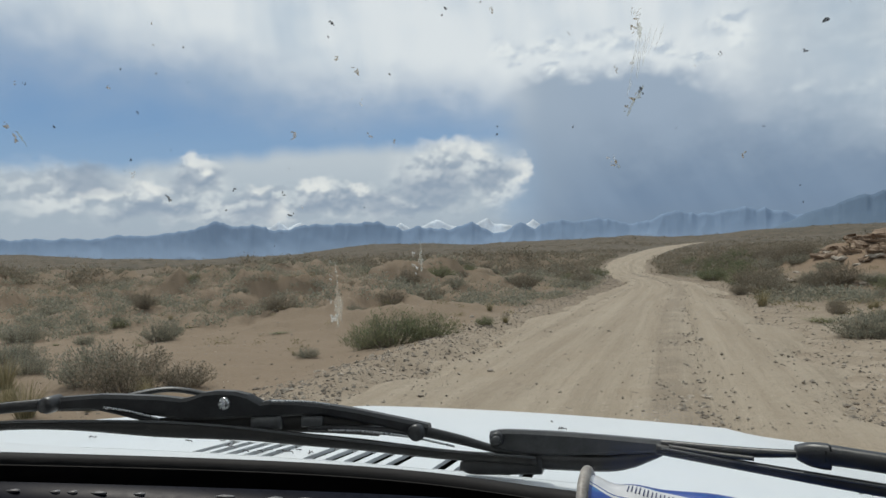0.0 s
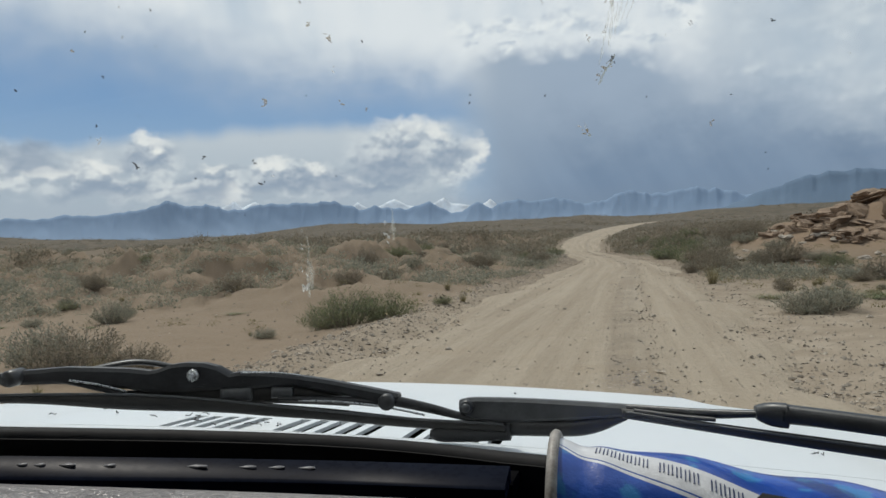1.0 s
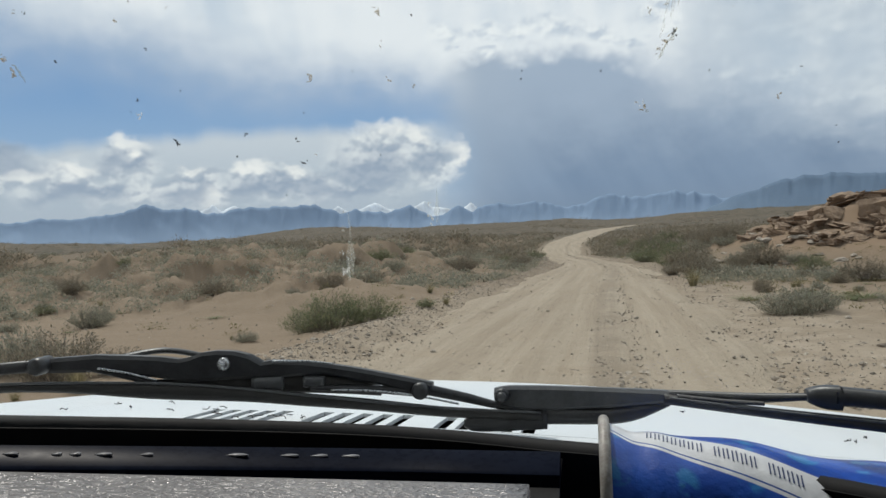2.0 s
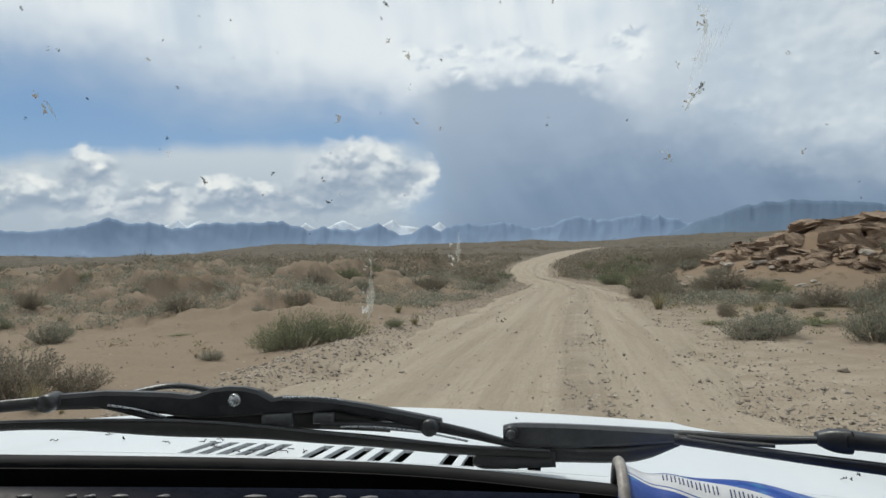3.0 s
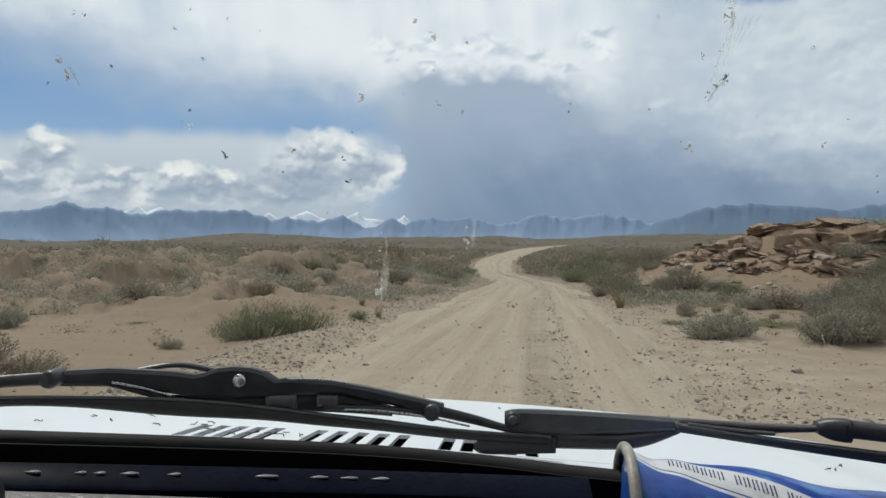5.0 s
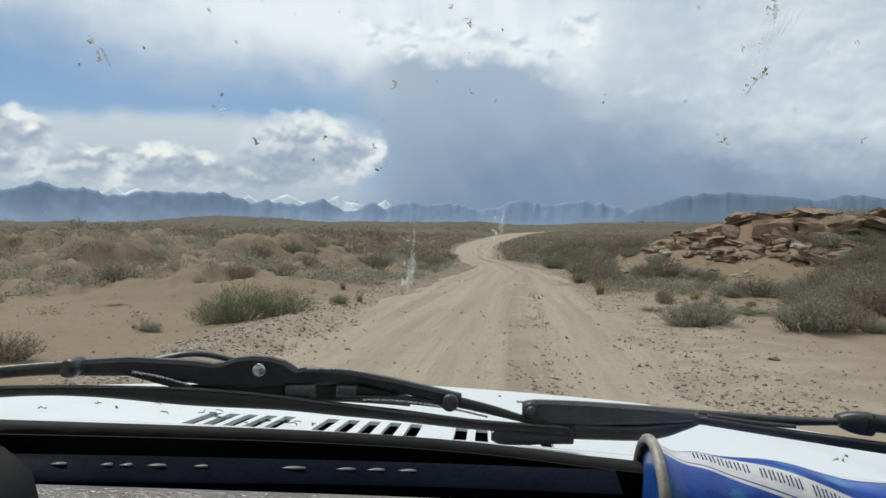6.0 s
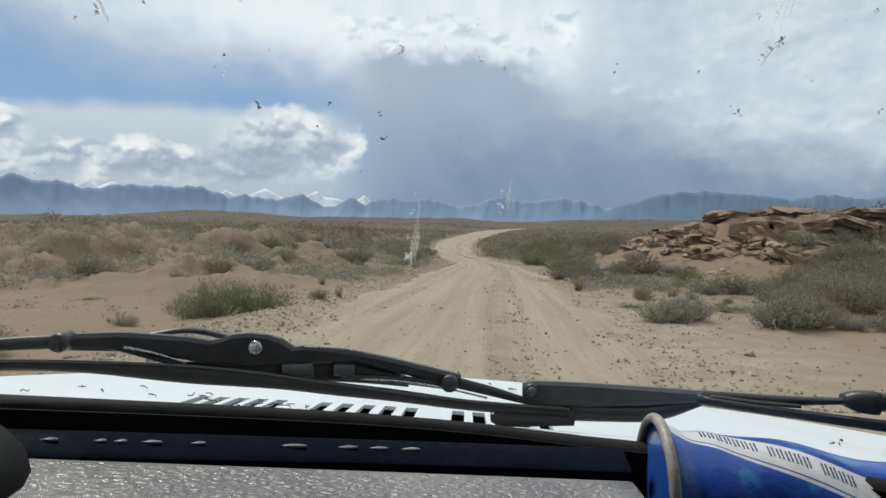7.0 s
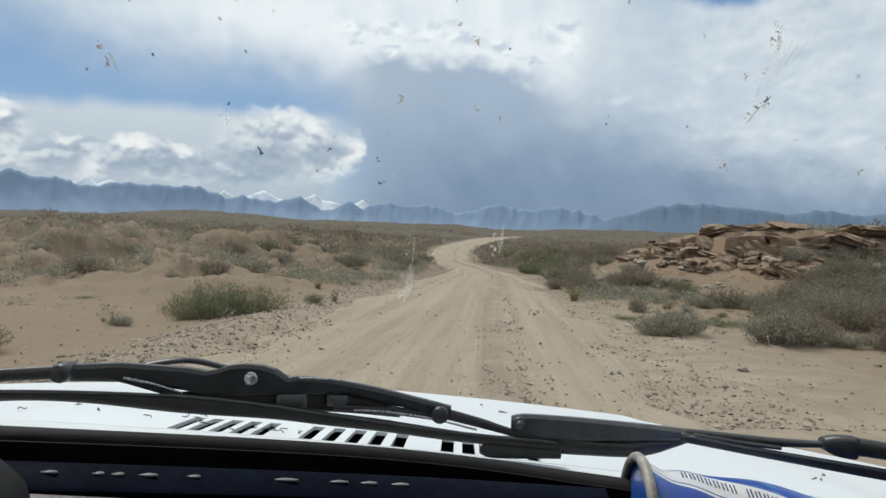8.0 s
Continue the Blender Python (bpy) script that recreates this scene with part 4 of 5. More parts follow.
for i in range(34):
    insect_mark(rnd.uniform(-0.42, 0.26), rnd.uniform(1.60, 1.83), rnd.uniform(0.0006, 0.0014), rnd.choice((mark_dark, mark_dark, mark_tan, mark_pale)), 1.2, 0.0, 200 + i)

# ---- wipers
W1 = [(-0.370, 1.4935, 1.4850), (-0.364, 1.4958, 1.4845), (-0.338, 1.4952, 1.4815), (-0.317, 1.4918, 1.4765), (-0.300, 1.4890, 1.4715), (-0.287, 1.4855, 1.4670), (-0.281, 1.4862, 1.4660), (-0.272, 1.4892, 1.4652), (-0.262, 1.4897, 1.4645),
      (-0.250, 1.4878, 1.4640), (-0.240, 1.4838, 1.4635), (-0.231, 1.4765, 1.4625), (-0.224, 1.4772, 1.4618), (-0.200, 1.4738, 1.4612), (-0.184, 1.4705, 1.4608), (-0.160, 1.4645, 1.4530), (-0.132, 1.4565, 1.4452), (-0.108, 1.4500, 1.4350), (-0.094, 1.4462, 1.4340)]
wiper = part("wiper", strap(W1, 0.006, 0.012, 109, True), black_plastic, car, "black windscreen wiper with a humped bridge")
sharp(wiper)
part("wiper_joint", knob(0.0068, 0.018, (-0.368, cowl_y(-0.368) + 0.002, 1.4910)), black_plastic, wiper)
part("wiper_joint", knob(0.0078, 0.018, (-0.104, cowl_y(-0.104) + 0.002, 1.4400)), black_plastic, wiper)
part("wiper_rivet", knob(0.0055, 0.004, (-0.2565, cowl_y(-0.2565) - 0.001, 1.4785)), steel, wiper, "bright metal rivet")
part("yoke", strap([(-0.52, 1.486, 1.478), (-0.44, 1.493, 1.484), (-0.40, 1.4955, 1.4870), (-0.366, 1.4955, 1.4860)], 0.004, 0.008), black_plastic, wiper)
part("yoke", strap([(-0.366, 1.4905, 1.4860), (-0.345, 1.4885, 1.4840), (-0.318, 1.4770, 1.4725), (-0.304, 1.4700, 1.4660)], 0.004, 0.008), black_plastic, wiper)
part("yoke", strap([(-0.104, 1.4460, 1.4360), (-0.064, 1.4350, 1.4265), (-0.036, 1.4265, 1.4205), (0.002, 1.4195, 1.4150)], 0.004, 0.008), black_plastic, wiper)
part("yoke", strap([(-0.195, 1.4520, 1.4480), (-0.155, 1.4480, 1.4420), (-0.108, 1.4420, 1.4340)], 0.004, 0.008), black_plastic, wiper)
part("rubber_blade", strap([(-0.55, 1.478, 1.468), (-0.45, 1.4830, 1.4745), (-0.397, 1.4815, 1.4745), (-0.357, 1.4765, 1.4690), (-0.300, 1.4685, 1.4550), (-0.240, 1.4560, 1.4440), (-0.196, 1.4455, 1.4345), (-0.151, 1.4365, 1.4262), (-0.102, 1.4270, 1.4175), (-0.060, 1.4215, 1.4130), (0.005, 1.4190, 1.4105)], 0.0, 0.007, 70), rubber, wiper)
part("metal_strip", tube([(x, cowl_y(x) - 0.0045, z) for x, z in ((-0.45, 1.4835), (-0.397, 1.482), (-0.320, 1.472), (-0.262, 1.4610), (-0.196, 1.4450), (-0.102, 1.4268), (0.004, 1.4190))], 0.0011, 50, 6), grey_arm, wiper)
part("blade_clip", strap([(-0.238, 1.4640, 1.4530), (-0.216, 1.4630, 1.4510)], 0.003, 0.006, 6), grey_arm, wiper)
part("blade_clip", strap([(-0.200, 1.4610, 1.4510), (-0.184, 1.4590, 1.4500)], 0.003, 0.006, 6), grey_arm, wiper)
part("wiper_arm", tube([(-0.338, 0.560, 1.4875), (-0.325, 0.570, 1.4900), (-0.311, 0.580, 1.4912), (-0.298, 0.590, 1.4888), (-0.280, 0.602, 1.4826), (-0.262, 0.612, 1.4790)], 0.0026, 30, 8, 2.2), black_plastic, wiper)
# dark strap added to fill the dark gap between bridge and blade
part("bridge_gap_fill", strap([(-0.312, 1.4700, 1.4640), (-0.270, 1.4670, 1.4540), (-0.225, 1.4630, 1.4480), (-0.180, 1.4590, 1.4420), (-0.140, 1.4450, 1.4360)], 0.010, 0.006), rubber, wiper)
# bright wires laid where white highlights run along bridge and yokes
part("edge_highlight", tube([(x, cowl_y(x) - 0.001, z) for x, z in ((-0.222, 1.4770), (-0.195, 1.4742), (-0.176, 1.4700))], 0.0009, 14, 6), steel, wiper)
part("edge_highlight", tube([(x, cowl_y(x) - 0.0015, z) for x, z in ((-0.178, 1.4470), (-0.150, 1.4440), (-0.112, 1.4370), (-0.07, 1.4265))], 0.0010, 20, 6), steel, wiper)
part("edge_highlight", tube([(x, cowl_y(x) - 0.0015, z) for x, z in ((-0.335, 1.4850), (-0.318, 1.4790), (-0.300, 1.4705))], 0.0010, 14, 6), steel, wiper)

arm2 = part("wiper", strap([(-0.038, 1.4390, 1.4280), (-0.026, 1.4412, 1.4215), (0.0, 1.4415, 1.4190), (0.048, 1.4420, 1.4235), (0.085, 1.4430, 1.4290), (0.112, 1.4440, 1.4340)], 0.004, 0.010, 40), grey_arm, car, "black windscreen wiper with a broad flat arm")
sharp(arm2)
part("arm_flank", strap([(-0.02, 1.4225, 1.4085), (0.0, 1.4215, 1.4060), (0.06, 1.4240, 1.4095), (0.088, 1.4300, 1.4165), (0.113, 1.4350, 1.4310)], 0.007, 0.010), black_plastic, arm2)
part("wiper_joint", knob(0.0062, 0.016, (-0.0305, cowl_y(-0.03) + 0.001, 1.4340)), black_plastic, arm2)
part("wiper_joint", knob(0.0040, 0.006, (-0.0305, cowl_y(-0.03) - 0.009, 1.4340)), grey_arm, arm2)
part("arm_tube", strap([(0.110, 1.4440, 1.4375), (0.150, 1.4465, 1.4395), (0.178, 1.4490, 1.4420), (0.205, 1.4525, 1.4475), (0.222, 1.4560, 1.4500)], 0.004, 0.007, 30), black_plastic, arm2)
part("wiper_joint", strap([(0.205, 1.4560, 1.4470), (0.213, 1.4595, 1.4440), (0.224, 1.4610, 1.4440), (0.236, 1.4605, 1.4480), (0.40, 1.4640, 1.4520)], 0.002, 0.013, 30), black_plastic, arm2)
part("rubber_blade", strap([(0.108, 1.4415, 1.4330), (0.14, 1.4395, 1.4320), (0.173, 1.4390, 1.4315), (0.229, 1.4405, 1.4320), (0.30, 1.4440, 1.4350), (0.40, 1.4520, 1.4430)], 0.0, 0.007, 40), rubber, arm2)
part("metal_strip", tube([(x, cowl_y(x) - 0.0045, z) for x, z in ((0.112, 1.4395), (0.17, 1.4382), (0.23, 1.4395), (0.30, 1.4430))], 0.0009, 24, 6), grey_arm, arm2)
part("yoke", strap([(0.118, 1.4425, 1.4385), (0.15, 1.4425, 1.4390), (0.178, 1.4440, 1.4410)], -0.002, 0.005), black_plastic, arm2)
part("wiper_spindle", strap([(-0.066, 1.4110, 1.4040), (-0.056, 1.4150, 1.4000), (-0.030, 1.4170, 1.4000), (0.009, 1.4185, 1.4025)], 0.010, 0.022, 20), black_plastic, arm2)

# ---- dead insects and grass bits caught on the bonnet
for i, (x, y, n, r) in enumerate(((-0.345, 0.735, 3, 0.010), (-0.30, 0.722, 3, 0.012), (-0.275, 0.730, 4, 0.012), (-0.41, 0.76, 2, 0.006), (-0.37, 0.78, 3, 0.010), (-0.48, 0.78, 2, 0.005), (-0.455, 0.83, 2, 0.007), (-0.24, 0.73, 2, 0.006), (0.30, 0.80, 3, 0.006), (0.33, 0.84, 2, 0.005), (-0.02, 1.1, 3, 0.012), (-0.05, 1.2, 2, 0.01), (0.16, 0.95, 2, 0.006), (-0.52, 0.82, 2, 0.006), (-0.55, 0.76, 2, 0.008))):
    rg = random.Random(i)
    bm = bmesh.new()
    for q in range(n):
        a0, c0, c1 = rg.uniform(0, 3), x + rg.uniform(-r, r), y + rg.uniform(-r, r)
        pts = [(c0 + r * (t - 0.5) * math.cos(a0) + 0.2 * r * math.sin(5 * t), c1 + r * (t - 0.5) * math.sin(a0)) for t in (0, 0.35, 0.7, 1)]
        one = tube([(px, max(py, 0.703), bonnet_z(px, max(py, 0.703)) + 0.001 + 0.003 * rg.random()) for px, py in pts], 0.0005, 12, 5)
        me = bpy.data.meshes.new("tmp")
        one.to_mesh(me)
        one.free()
        bm.from_mesh(me)
        bpy.data.meshes.remove(me)
    part("insect_remains", bm, black_plastic, bonnet)

# ---- plain cabin behind the windscreen
lining = mat("grey_cabin_lining", (0.10, 0.10, 0.10), (0.16, 0.155, 0.15), 30.0, 0.9, 0.05, bump=0.2, dist=0.001)


def panel(name, lo, hi, material, parent):
    bm = bmesh.new()
    bmesh.ops.create_cube(bm, size=1, matrix=Matrix.Translation((Vector(lo) + Vector(hi)) / 2) @ Matrix.Diagonal((*(Vector(hi) - Vector(lo)), 1)))
    bmesh.ops.bevel(bm, geom=bm.edges[:], offset=0.01, segments=2, affect="EDGES")
    return sharp(part(name, bm, material, parent), 30)


panel("cabin_roof", (-1.0, -1.6, 2.03), (0.78, 0.42, 2.08), lining, car)
panel("cabin_side", (-1.05, -1.6, 0.6), (-1.0, 0.20, 2.03), lining, car)
panel("cabin_side", (0.78, -1.6, 0.6), (0.83, 0.20, 2.03), lining, car)
panel("cabin_back", (-1.0, -1.65, 0.6), (0.78, -1.6, 2.03), lining, car)
panel("body_side", (-1.075, -1.66, 0.55), (-1.052, 0.25, 2.06), white_paint, car)
panel("body_side", (0.832, -1.66, 0.55), (0.855, 0.25, 2.06), white_paint, car)
panel("tailgate", (-1.05, -1.69, 0.55), (0.83, -1.652, 2.06), white_paint, car)
panel("roof_skin", (-1.06, -1.68, 2.082), (0.84, 0.44, 2.10), white_paint, car)
panel("dash_front", (-1.0, 0.06, 0.6), (0.78, 0.11, 1.30), lining, car)
panel("bulkhead", (-1.0, 0.72, 0.35), (0.66, 0.76, 1.33), matte_black, car)
panel("cabin_floor", (-1.0, -1.6, 0.42), (0.78, 0.74, 0.47), matte_black, car)


for px0, px1 in ((-1.0, -0.955), (0.73, 0.80)):
    part("windscreen_post", tube([((px0 + px1) / 2, 0.36, 1.38), ((px0 + px1) / 2, 0.28, 1.72), ((px0 + px1) / 2, 0.22, 2.06)], 0.035, 16, 10), white_paint, car)


def wheel(x, y):
    bm = bmesh.new()
    prof = [(0.19, -0.10), (0.29, -0.11), (0.335, -0.08), (0.345, 0.0), (0.335, 0.08), (0.29, 0.11), (0.19, 0.10)]
    rings = [[(x + q, y + r * math.cos(a), 0.345 + zoff + r * math.sin(a)) for r, q in prof] for a in lin(0, 2 * math.pi, 33) for zoff in (0.03,)]
    loft(bm, rings, closed=True, caps=False)
    ty = part("wheel", bm, rubber, car, "black road wheel under the white car")
    bm = bmesh.new()
    loft(bm, [[(x + q, y + r * math.cos(a), 0.375 + r * math.sin(a)) for a in lin(0, 2 * math.pi, 33)[:-1]] for r, q in ((0.19, -0.09), (0.19, 0.09))])
    part("rim", bm, steel, ty)


for wx in (-0.86, 0.80):
    wheel(wx, 1.2)
    wheel(wx, -1.3)
panel("nose", (-0.98, 1.50, 0.45), (0.90, 1.58, 1.10), white_paint, car)
panel("wing", (-1.04, 0.25, 0.72), (-0.99, 1.55, 1.20), white_paint, car)
panel("wing", (0.90, 0.25, 0.72), (0.95, 1.55, 1.20), white_paint, car)


# ---------------------------------------------------------------- soft case on the dashboard tray
def case_material():
    ma = bpy.data.materials.new("printed_blue_vinyl")
    ma.use_nodes = True
    k = Nodes(ma.node_tree)
    u, v, w = k.xyz(k.node("ShaderNodeUVMap").outputs[0])
    co = k.node("ShaderNodeTexCoord").outputs["Object"]
    blue = k.mix(k.step(k.noise(co, 30.0, 4, 0.6), 0.35, 0.7), (0.012, 0.065, 0.36), (0.022, 0.105, 0.50))
    print_ = k.noise(k.vec(k.m("MULTIPLY", u, 1.0), k.m("MULTIPLY", v, 1.0), 0.0), 34.0, 3, 0.6)
    near = k.node("ShaderNodeTexVoronoi")
    k.put(near.inputs["Vector"], k.vec(u, v, 0.0))
    near.inputs["Scale"].default_value = 24.0
    near.inputs["Randomness"].default_value = 0.25
    crest = k.m("MULTIPLY", k.step(near.outputs["Distance"], 0.42, 0.32), k.step(print_, 0.48, 0.56))
    blue = k.mix(k.m("MULTIPLY", crest, 0.85), blue, (0.035, 0.22, 0.50))
    # white band, with a thin blue double line along its lower side
    mid = k.m("MULTIPLY_ADD", u, -0.36, 0.099)
    d = k.m("SUBTRACT", v, mid)
    white = k.m("MULTIPLY", k.step(d, -0.0185, -0.0175), k.step(d, 0.0145, 0.0135))
    line = k.m("MULTIPLY", k.step(d, -0.0150, -0.0145), k.step(d, -0.0130, -0.0135))
    band_ = k.mix(k.step(k.noise(co, 60.0, 4), 0.4, 0.7), (0.66, 0.68, 0.70), (0.80, 0.82, 0.83))
    col = k.mix(white, blue, band_)
    col = k.mix(line, col, (0.02, 0.08, 0.32))
    p = k.node("ShaderNodeBsdfPrincipled")
    k.put(p.inputs["Base Color"], col)
    p.inputs["Roughness"].default_value, p.inputs["Coat Weight"].default_value = 0.34, 0.3
    k.put(p.inputs["Normal"], k.bump(k.noise(co, 45.0, 4, 0.6), 0.35, 0.004))
    k.t.links.new(p.outputs[0], k.node("ShaderNodeOutputMaterial").inputs[0])
    return ma


CASE = CAR @ Matrix.Translation((0.0560, 0.572, 1.3765)) @ Matrix.Rotation(radians(-1), 4, "Z")
case_blue = case_material()
piping = mat("grey_piping", (0.20, 0.18, 0.15), (0.42, 0.40, 0.37), 80.0, 0.5, 0.1, bump=0.3, dist=0.0008)
navy_print = mat("navy_print", (0.015, 0.03, 0.10), (0.03, 0.05, 0.15), 200.0, 0.5, 0.05, bump=0)
case = tagged(new("pencil_case"), "shiny blue and white round pencil case on the dashboard", "pencil case")
case.matrix_basis = CASE


def case_point(s, a):
    """Point on the limp tube: s metres along it, a the angle (0 towards the eye, 90 up)."""
    r = 0.0585 - 0.045 * s + 0.0022 * math.sin(s * 60 + 2 * math.sin(a)) * min(1, s * 20) - 0.0045 * math.exp(-((s - 0.02) / 0.012) ** 2)
    sag = -0.085 * s
    return Vector((s, -math.cos(a) * r * (1 + 0.3 * s), math.sin(a) * r * (1 - 0.25 * s) + sag))


def make_case():
    bm = bmesh.new()
    uvl = bm.loops.layers.uv.new("UVMap")
    ss, aa = lin(0.0, 0.36, 90), lin(-math.pi, math.pi, 65)
    g = [[bm.verts.new(case_point(s, a)) for a in aa[:-1]] for s in ss]
    n = len(aa) - 1
    for i in range(len(ss) - 1):
        for j in range(n):
            f = bm.faces.new((g[i][j], g[i + 1][j], g[i + 1][(j + 1) % n], g[i][(j + 1) % n]))
            for lo, (s, a) in zip(f.loops, ((ss[i], aa[j]), (ss[i + 1], aa[j]), (ss[i + 1], aa[j + 1]), (ss[i], aa[j + 1]))):
                lo[uvl].uv = (s, a * 0.0585)
    bmesh.ops.recalc_face_normals(bm, faces=bm.faces)
    part("case_body", bm, case_blue, case)
    bm = bmesh.new()
    ring = [Vector((0.0, -math.cos(a) * 0.0595, math.sin(a) * 0.0595)) for a in lin(0, 2 * math.pi, 49)[:-1]]
    loops = [[c + (c.normalized() * math.cos(b) + Vector((1, 0, 0)) * math.sin(b)) * 0.0042 for b in lin(0, 2 * math.pi, 13)[:-1]] for c in ring]
    loft(bm, loops + [loops[0]], caps=False)
    bmesh.ops.remove_doubles(bm, verts=bm.verts, dist=1e-5)
    part("piping", bm, piping, case, "worn grey piping")
    bm = bmesh.new()
    loft(bm, [[(x, -math.cos(a) * r, math.sin(a) * r) for a in lin(0, 2 * math.pi, 41)[:-1]] for r, x in ((0.058, 0.002), (0.049, 0.001), (0.02, -0.002), (0.004, -0.003), (0.003, 0.004), (0.057, 0.006))])
    part("end_panel", bm, case_blue, case)
    rnd = random.Random(9)
    s = 0.030
    for i, w in enumerate((4, 4, 4, 4, 4, 4, 4, 0, 4, 4, 4, 4, 4, 0, 4, 2, 4, 2)):
        if w:
            bm = bmesh.new()
            mid = (0.0945 - 0.36 * s + 0.005) / 0.0585
            for k2 in range(2):
                a0, a1 = mid - 0.085, mid + 0.095
                x0 = s + k2 * 0.0027
                p = [case_point(x0, a0), case_point(x0 + 0.0008, a0), case_point(x0 + 0.0016, a1), case_point(x0 + 0.0008, a1)]
                c = case_point(s, 0) * 0 + Vector((s, 0, -0.085 * s))
                out = [(q - c).normalized() * 0.0007 for q in p]
                lo_, hi_ = [bm.verts.new(q - o) for q, o in zip(p, out)], [bm.verts.new(q + o) for q, o in zip(p, out)]
                bm.faces.new(hi_), bm.faces.new(lo_[::-1])
                for q in range(4):
                    bm.faces.new((lo_[q], lo_[(q + 1) % 4], hi_[(q + 1) % 4], hi_[q]))
            bmesh.ops.recalc_face_normals(bm, faces=bm.faces)
            part("print_bar", bm, navy_print, case, smooth=False)
        s += 0.0056


make_case()


# ---------------------------------------------------------------- plants
def leaf_material(name, dark, light, straw, straw_share):
    ma = bpy.data.materials.new(name)
    ma.use_nodes = True
    k = Nodes(ma.node_tree)
    rnd = k.node("ShaderNodeNewGeometry").outputs["Random Per Island"]
    one = k.node("ShaderNodeObjectInfo").outputs["Random"]
    co = k.node("ShaderNodeTexCoord").outputs["Object"]
    col = k.mix(rnd, dark, light)
    col = k.mix(k.m("LESS_THAN", k.m("FRACT", k.m("MULTIPLY", rnd, 7.31)), straw_share), col, straw)
    col = k.mix(k.m("MULTIPLY", one, 0.5), col, k.mix(k.noise(co, 6.0, 3), dark, straw))
    p = k.node("ShaderNodeBsdfPrincipled")
    k.put(p.inputs["Base Color"], col)
    p.inputs["Roughness"].default_value, p.inputs["Specular IOR Level"].default_value = 0.75, 0.2
    tr = k.node("ShaderNodeBsdfTranslucent")
    k.put(tr.inputs[0], col)
    mx = k.node("ShaderNodeMixShader")
    mx.inputs[0].default_value = 0.35
    k.t.links.new(p.outputs[0], mx.inputs[1])
    k.t.links.new(tr.outputs[0], mx.inputs[2])
    k.t.links.new(mx.outputs[0], k.node("ShaderNodeOutputMaterial").inputs[0])
    return ma


sage = leaf_material("sage_leaves", (0.15, 0.158, 0.118), (0.32, 0.32, 0.25), (0.38, 0.33, 0.25), 0.28)
dusk = leaf_material("dusky_leaves", (0.115, 0.106, 0.078), (0.26, 0.23, 0.172), (0.32, 0.26, 0.19), 0.38)
green = leaf_material("green_leaves", (0.095, 0.118, 0.06), (0.21, 0.235, 0.13), (0.29, 0.27, 0.16), 0.2)
straw = leaf_material("dry_grass", (0.12, 0.11, 0.055), (0.26, 0.225, 0.125), (0.36, 0.30, 0.18), 0.35)
twig = mat("grey_twig", (0.10, 0.082, 0.062), (0.21, 0.175, 0.135), 40.0, 0.9, 0.05, bump=0)


def stems_and_leaves(rng, n, spread, height, leaves, leaf_len, leaf_wide, droop, stem_r):
    """Arrays for bent stems and for the diamond leaves along them, in a bush of about unit size."""
    sv, sf, lv, lf = [], [], [], []
    for i in range(n):
        a, out = rng.uniform(0, 2 * math.pi), spread * math.sqrt(rng.uniform(0.02, 1))
        h = height * rng.uniform(0.55, 1.0) * (1 - 0.45 * (out / spread) ** 2)
        base = np.array([math.cos(a), math.sin(a), 0]) * out * 0.35
        tip = np.array([math.cos(a) * out, math.sin(a) * out, h])
        bend = rng.normal(0, 0.06, 3) * spread
        ts = np.linspace(0, 1, 5)
        line = base + (tip - base) * ts[:, None] + bend * (ts * (1 - ts) * 4)[:, None]
        line[:, 2] -= droop * out * ts ** 2
        k0 = len(sv)
        for j, c in enumerate(line):
            r = stem_r * (1 - 0.75 * ts[j])
            for b in range(3):
                sv.append((c[0] + r * math.cos(b * 2.1), c[1] + r * math.sin(b * 2.1), c[2]))
        for j in range(4):
            for b in range(3):
                sf.append((k0 + j * 3 + b, k0 + j * 3 + (b + 1) % 3, k0 + j * 3 + 3 + (b + 1) % 3, k0 + j * 3 + 3 + b))
        for q in range(leaves):
            t = rng.uniform(0.22, 1.04)
            c = base + (tip - base) * t + bend * t * (1 - t) * 4 + rng.normal(0, 0.045, 3) * spread
            c[2] = max(c[2] - droop * out * t * t, 0.01)
            d = rng.normal(0, 0.55, 3) + np.array([math.cos(a) * 0.4, math.sin(a) * 0.4, 0.9])
            d /= np.linalg.norm(d)
            w = np.cross(d, rng.normal(0, 1, 3))
            w /= np.linalg.norm(w) + 1e-6
            ln, wd = leaf_len * rng.uniform(0.6, 1.4), leaf_wide * rng.uniform(0.7, 1.3)
            k1 = len(lv)
            lv += [tuple(c), tuple(c + d * ln * 0.5 + w * wd), tuple(c + d * ln), tuple(c + d * ln * 0.5 - w * wd)]
            lf.append((k1, k1 + 1, k1 + 2, k1 + 3))
    return sv, sf, lv, lf


def make_shrub(name, seed, leaf_mat, label, category, n=70, spread=0.8, height=0.9, leaves=15, leaf_len=0.06, leaf_wide=0.012, droop=0.1, stem_r=0.008):
    root = tagged(new(name), label, category)
    sv, sf, lv, lf = stems_and_leaves(np.random.default_rng(seed), n, spread, height, leaves, leaf_len, leaf_wide, droop, stem_r)
    arrays("stems", sv, sf, twig).parent = root
    arrays("foliage", lv, lf, leaf_mat, smooth=False).parent = root
    return root


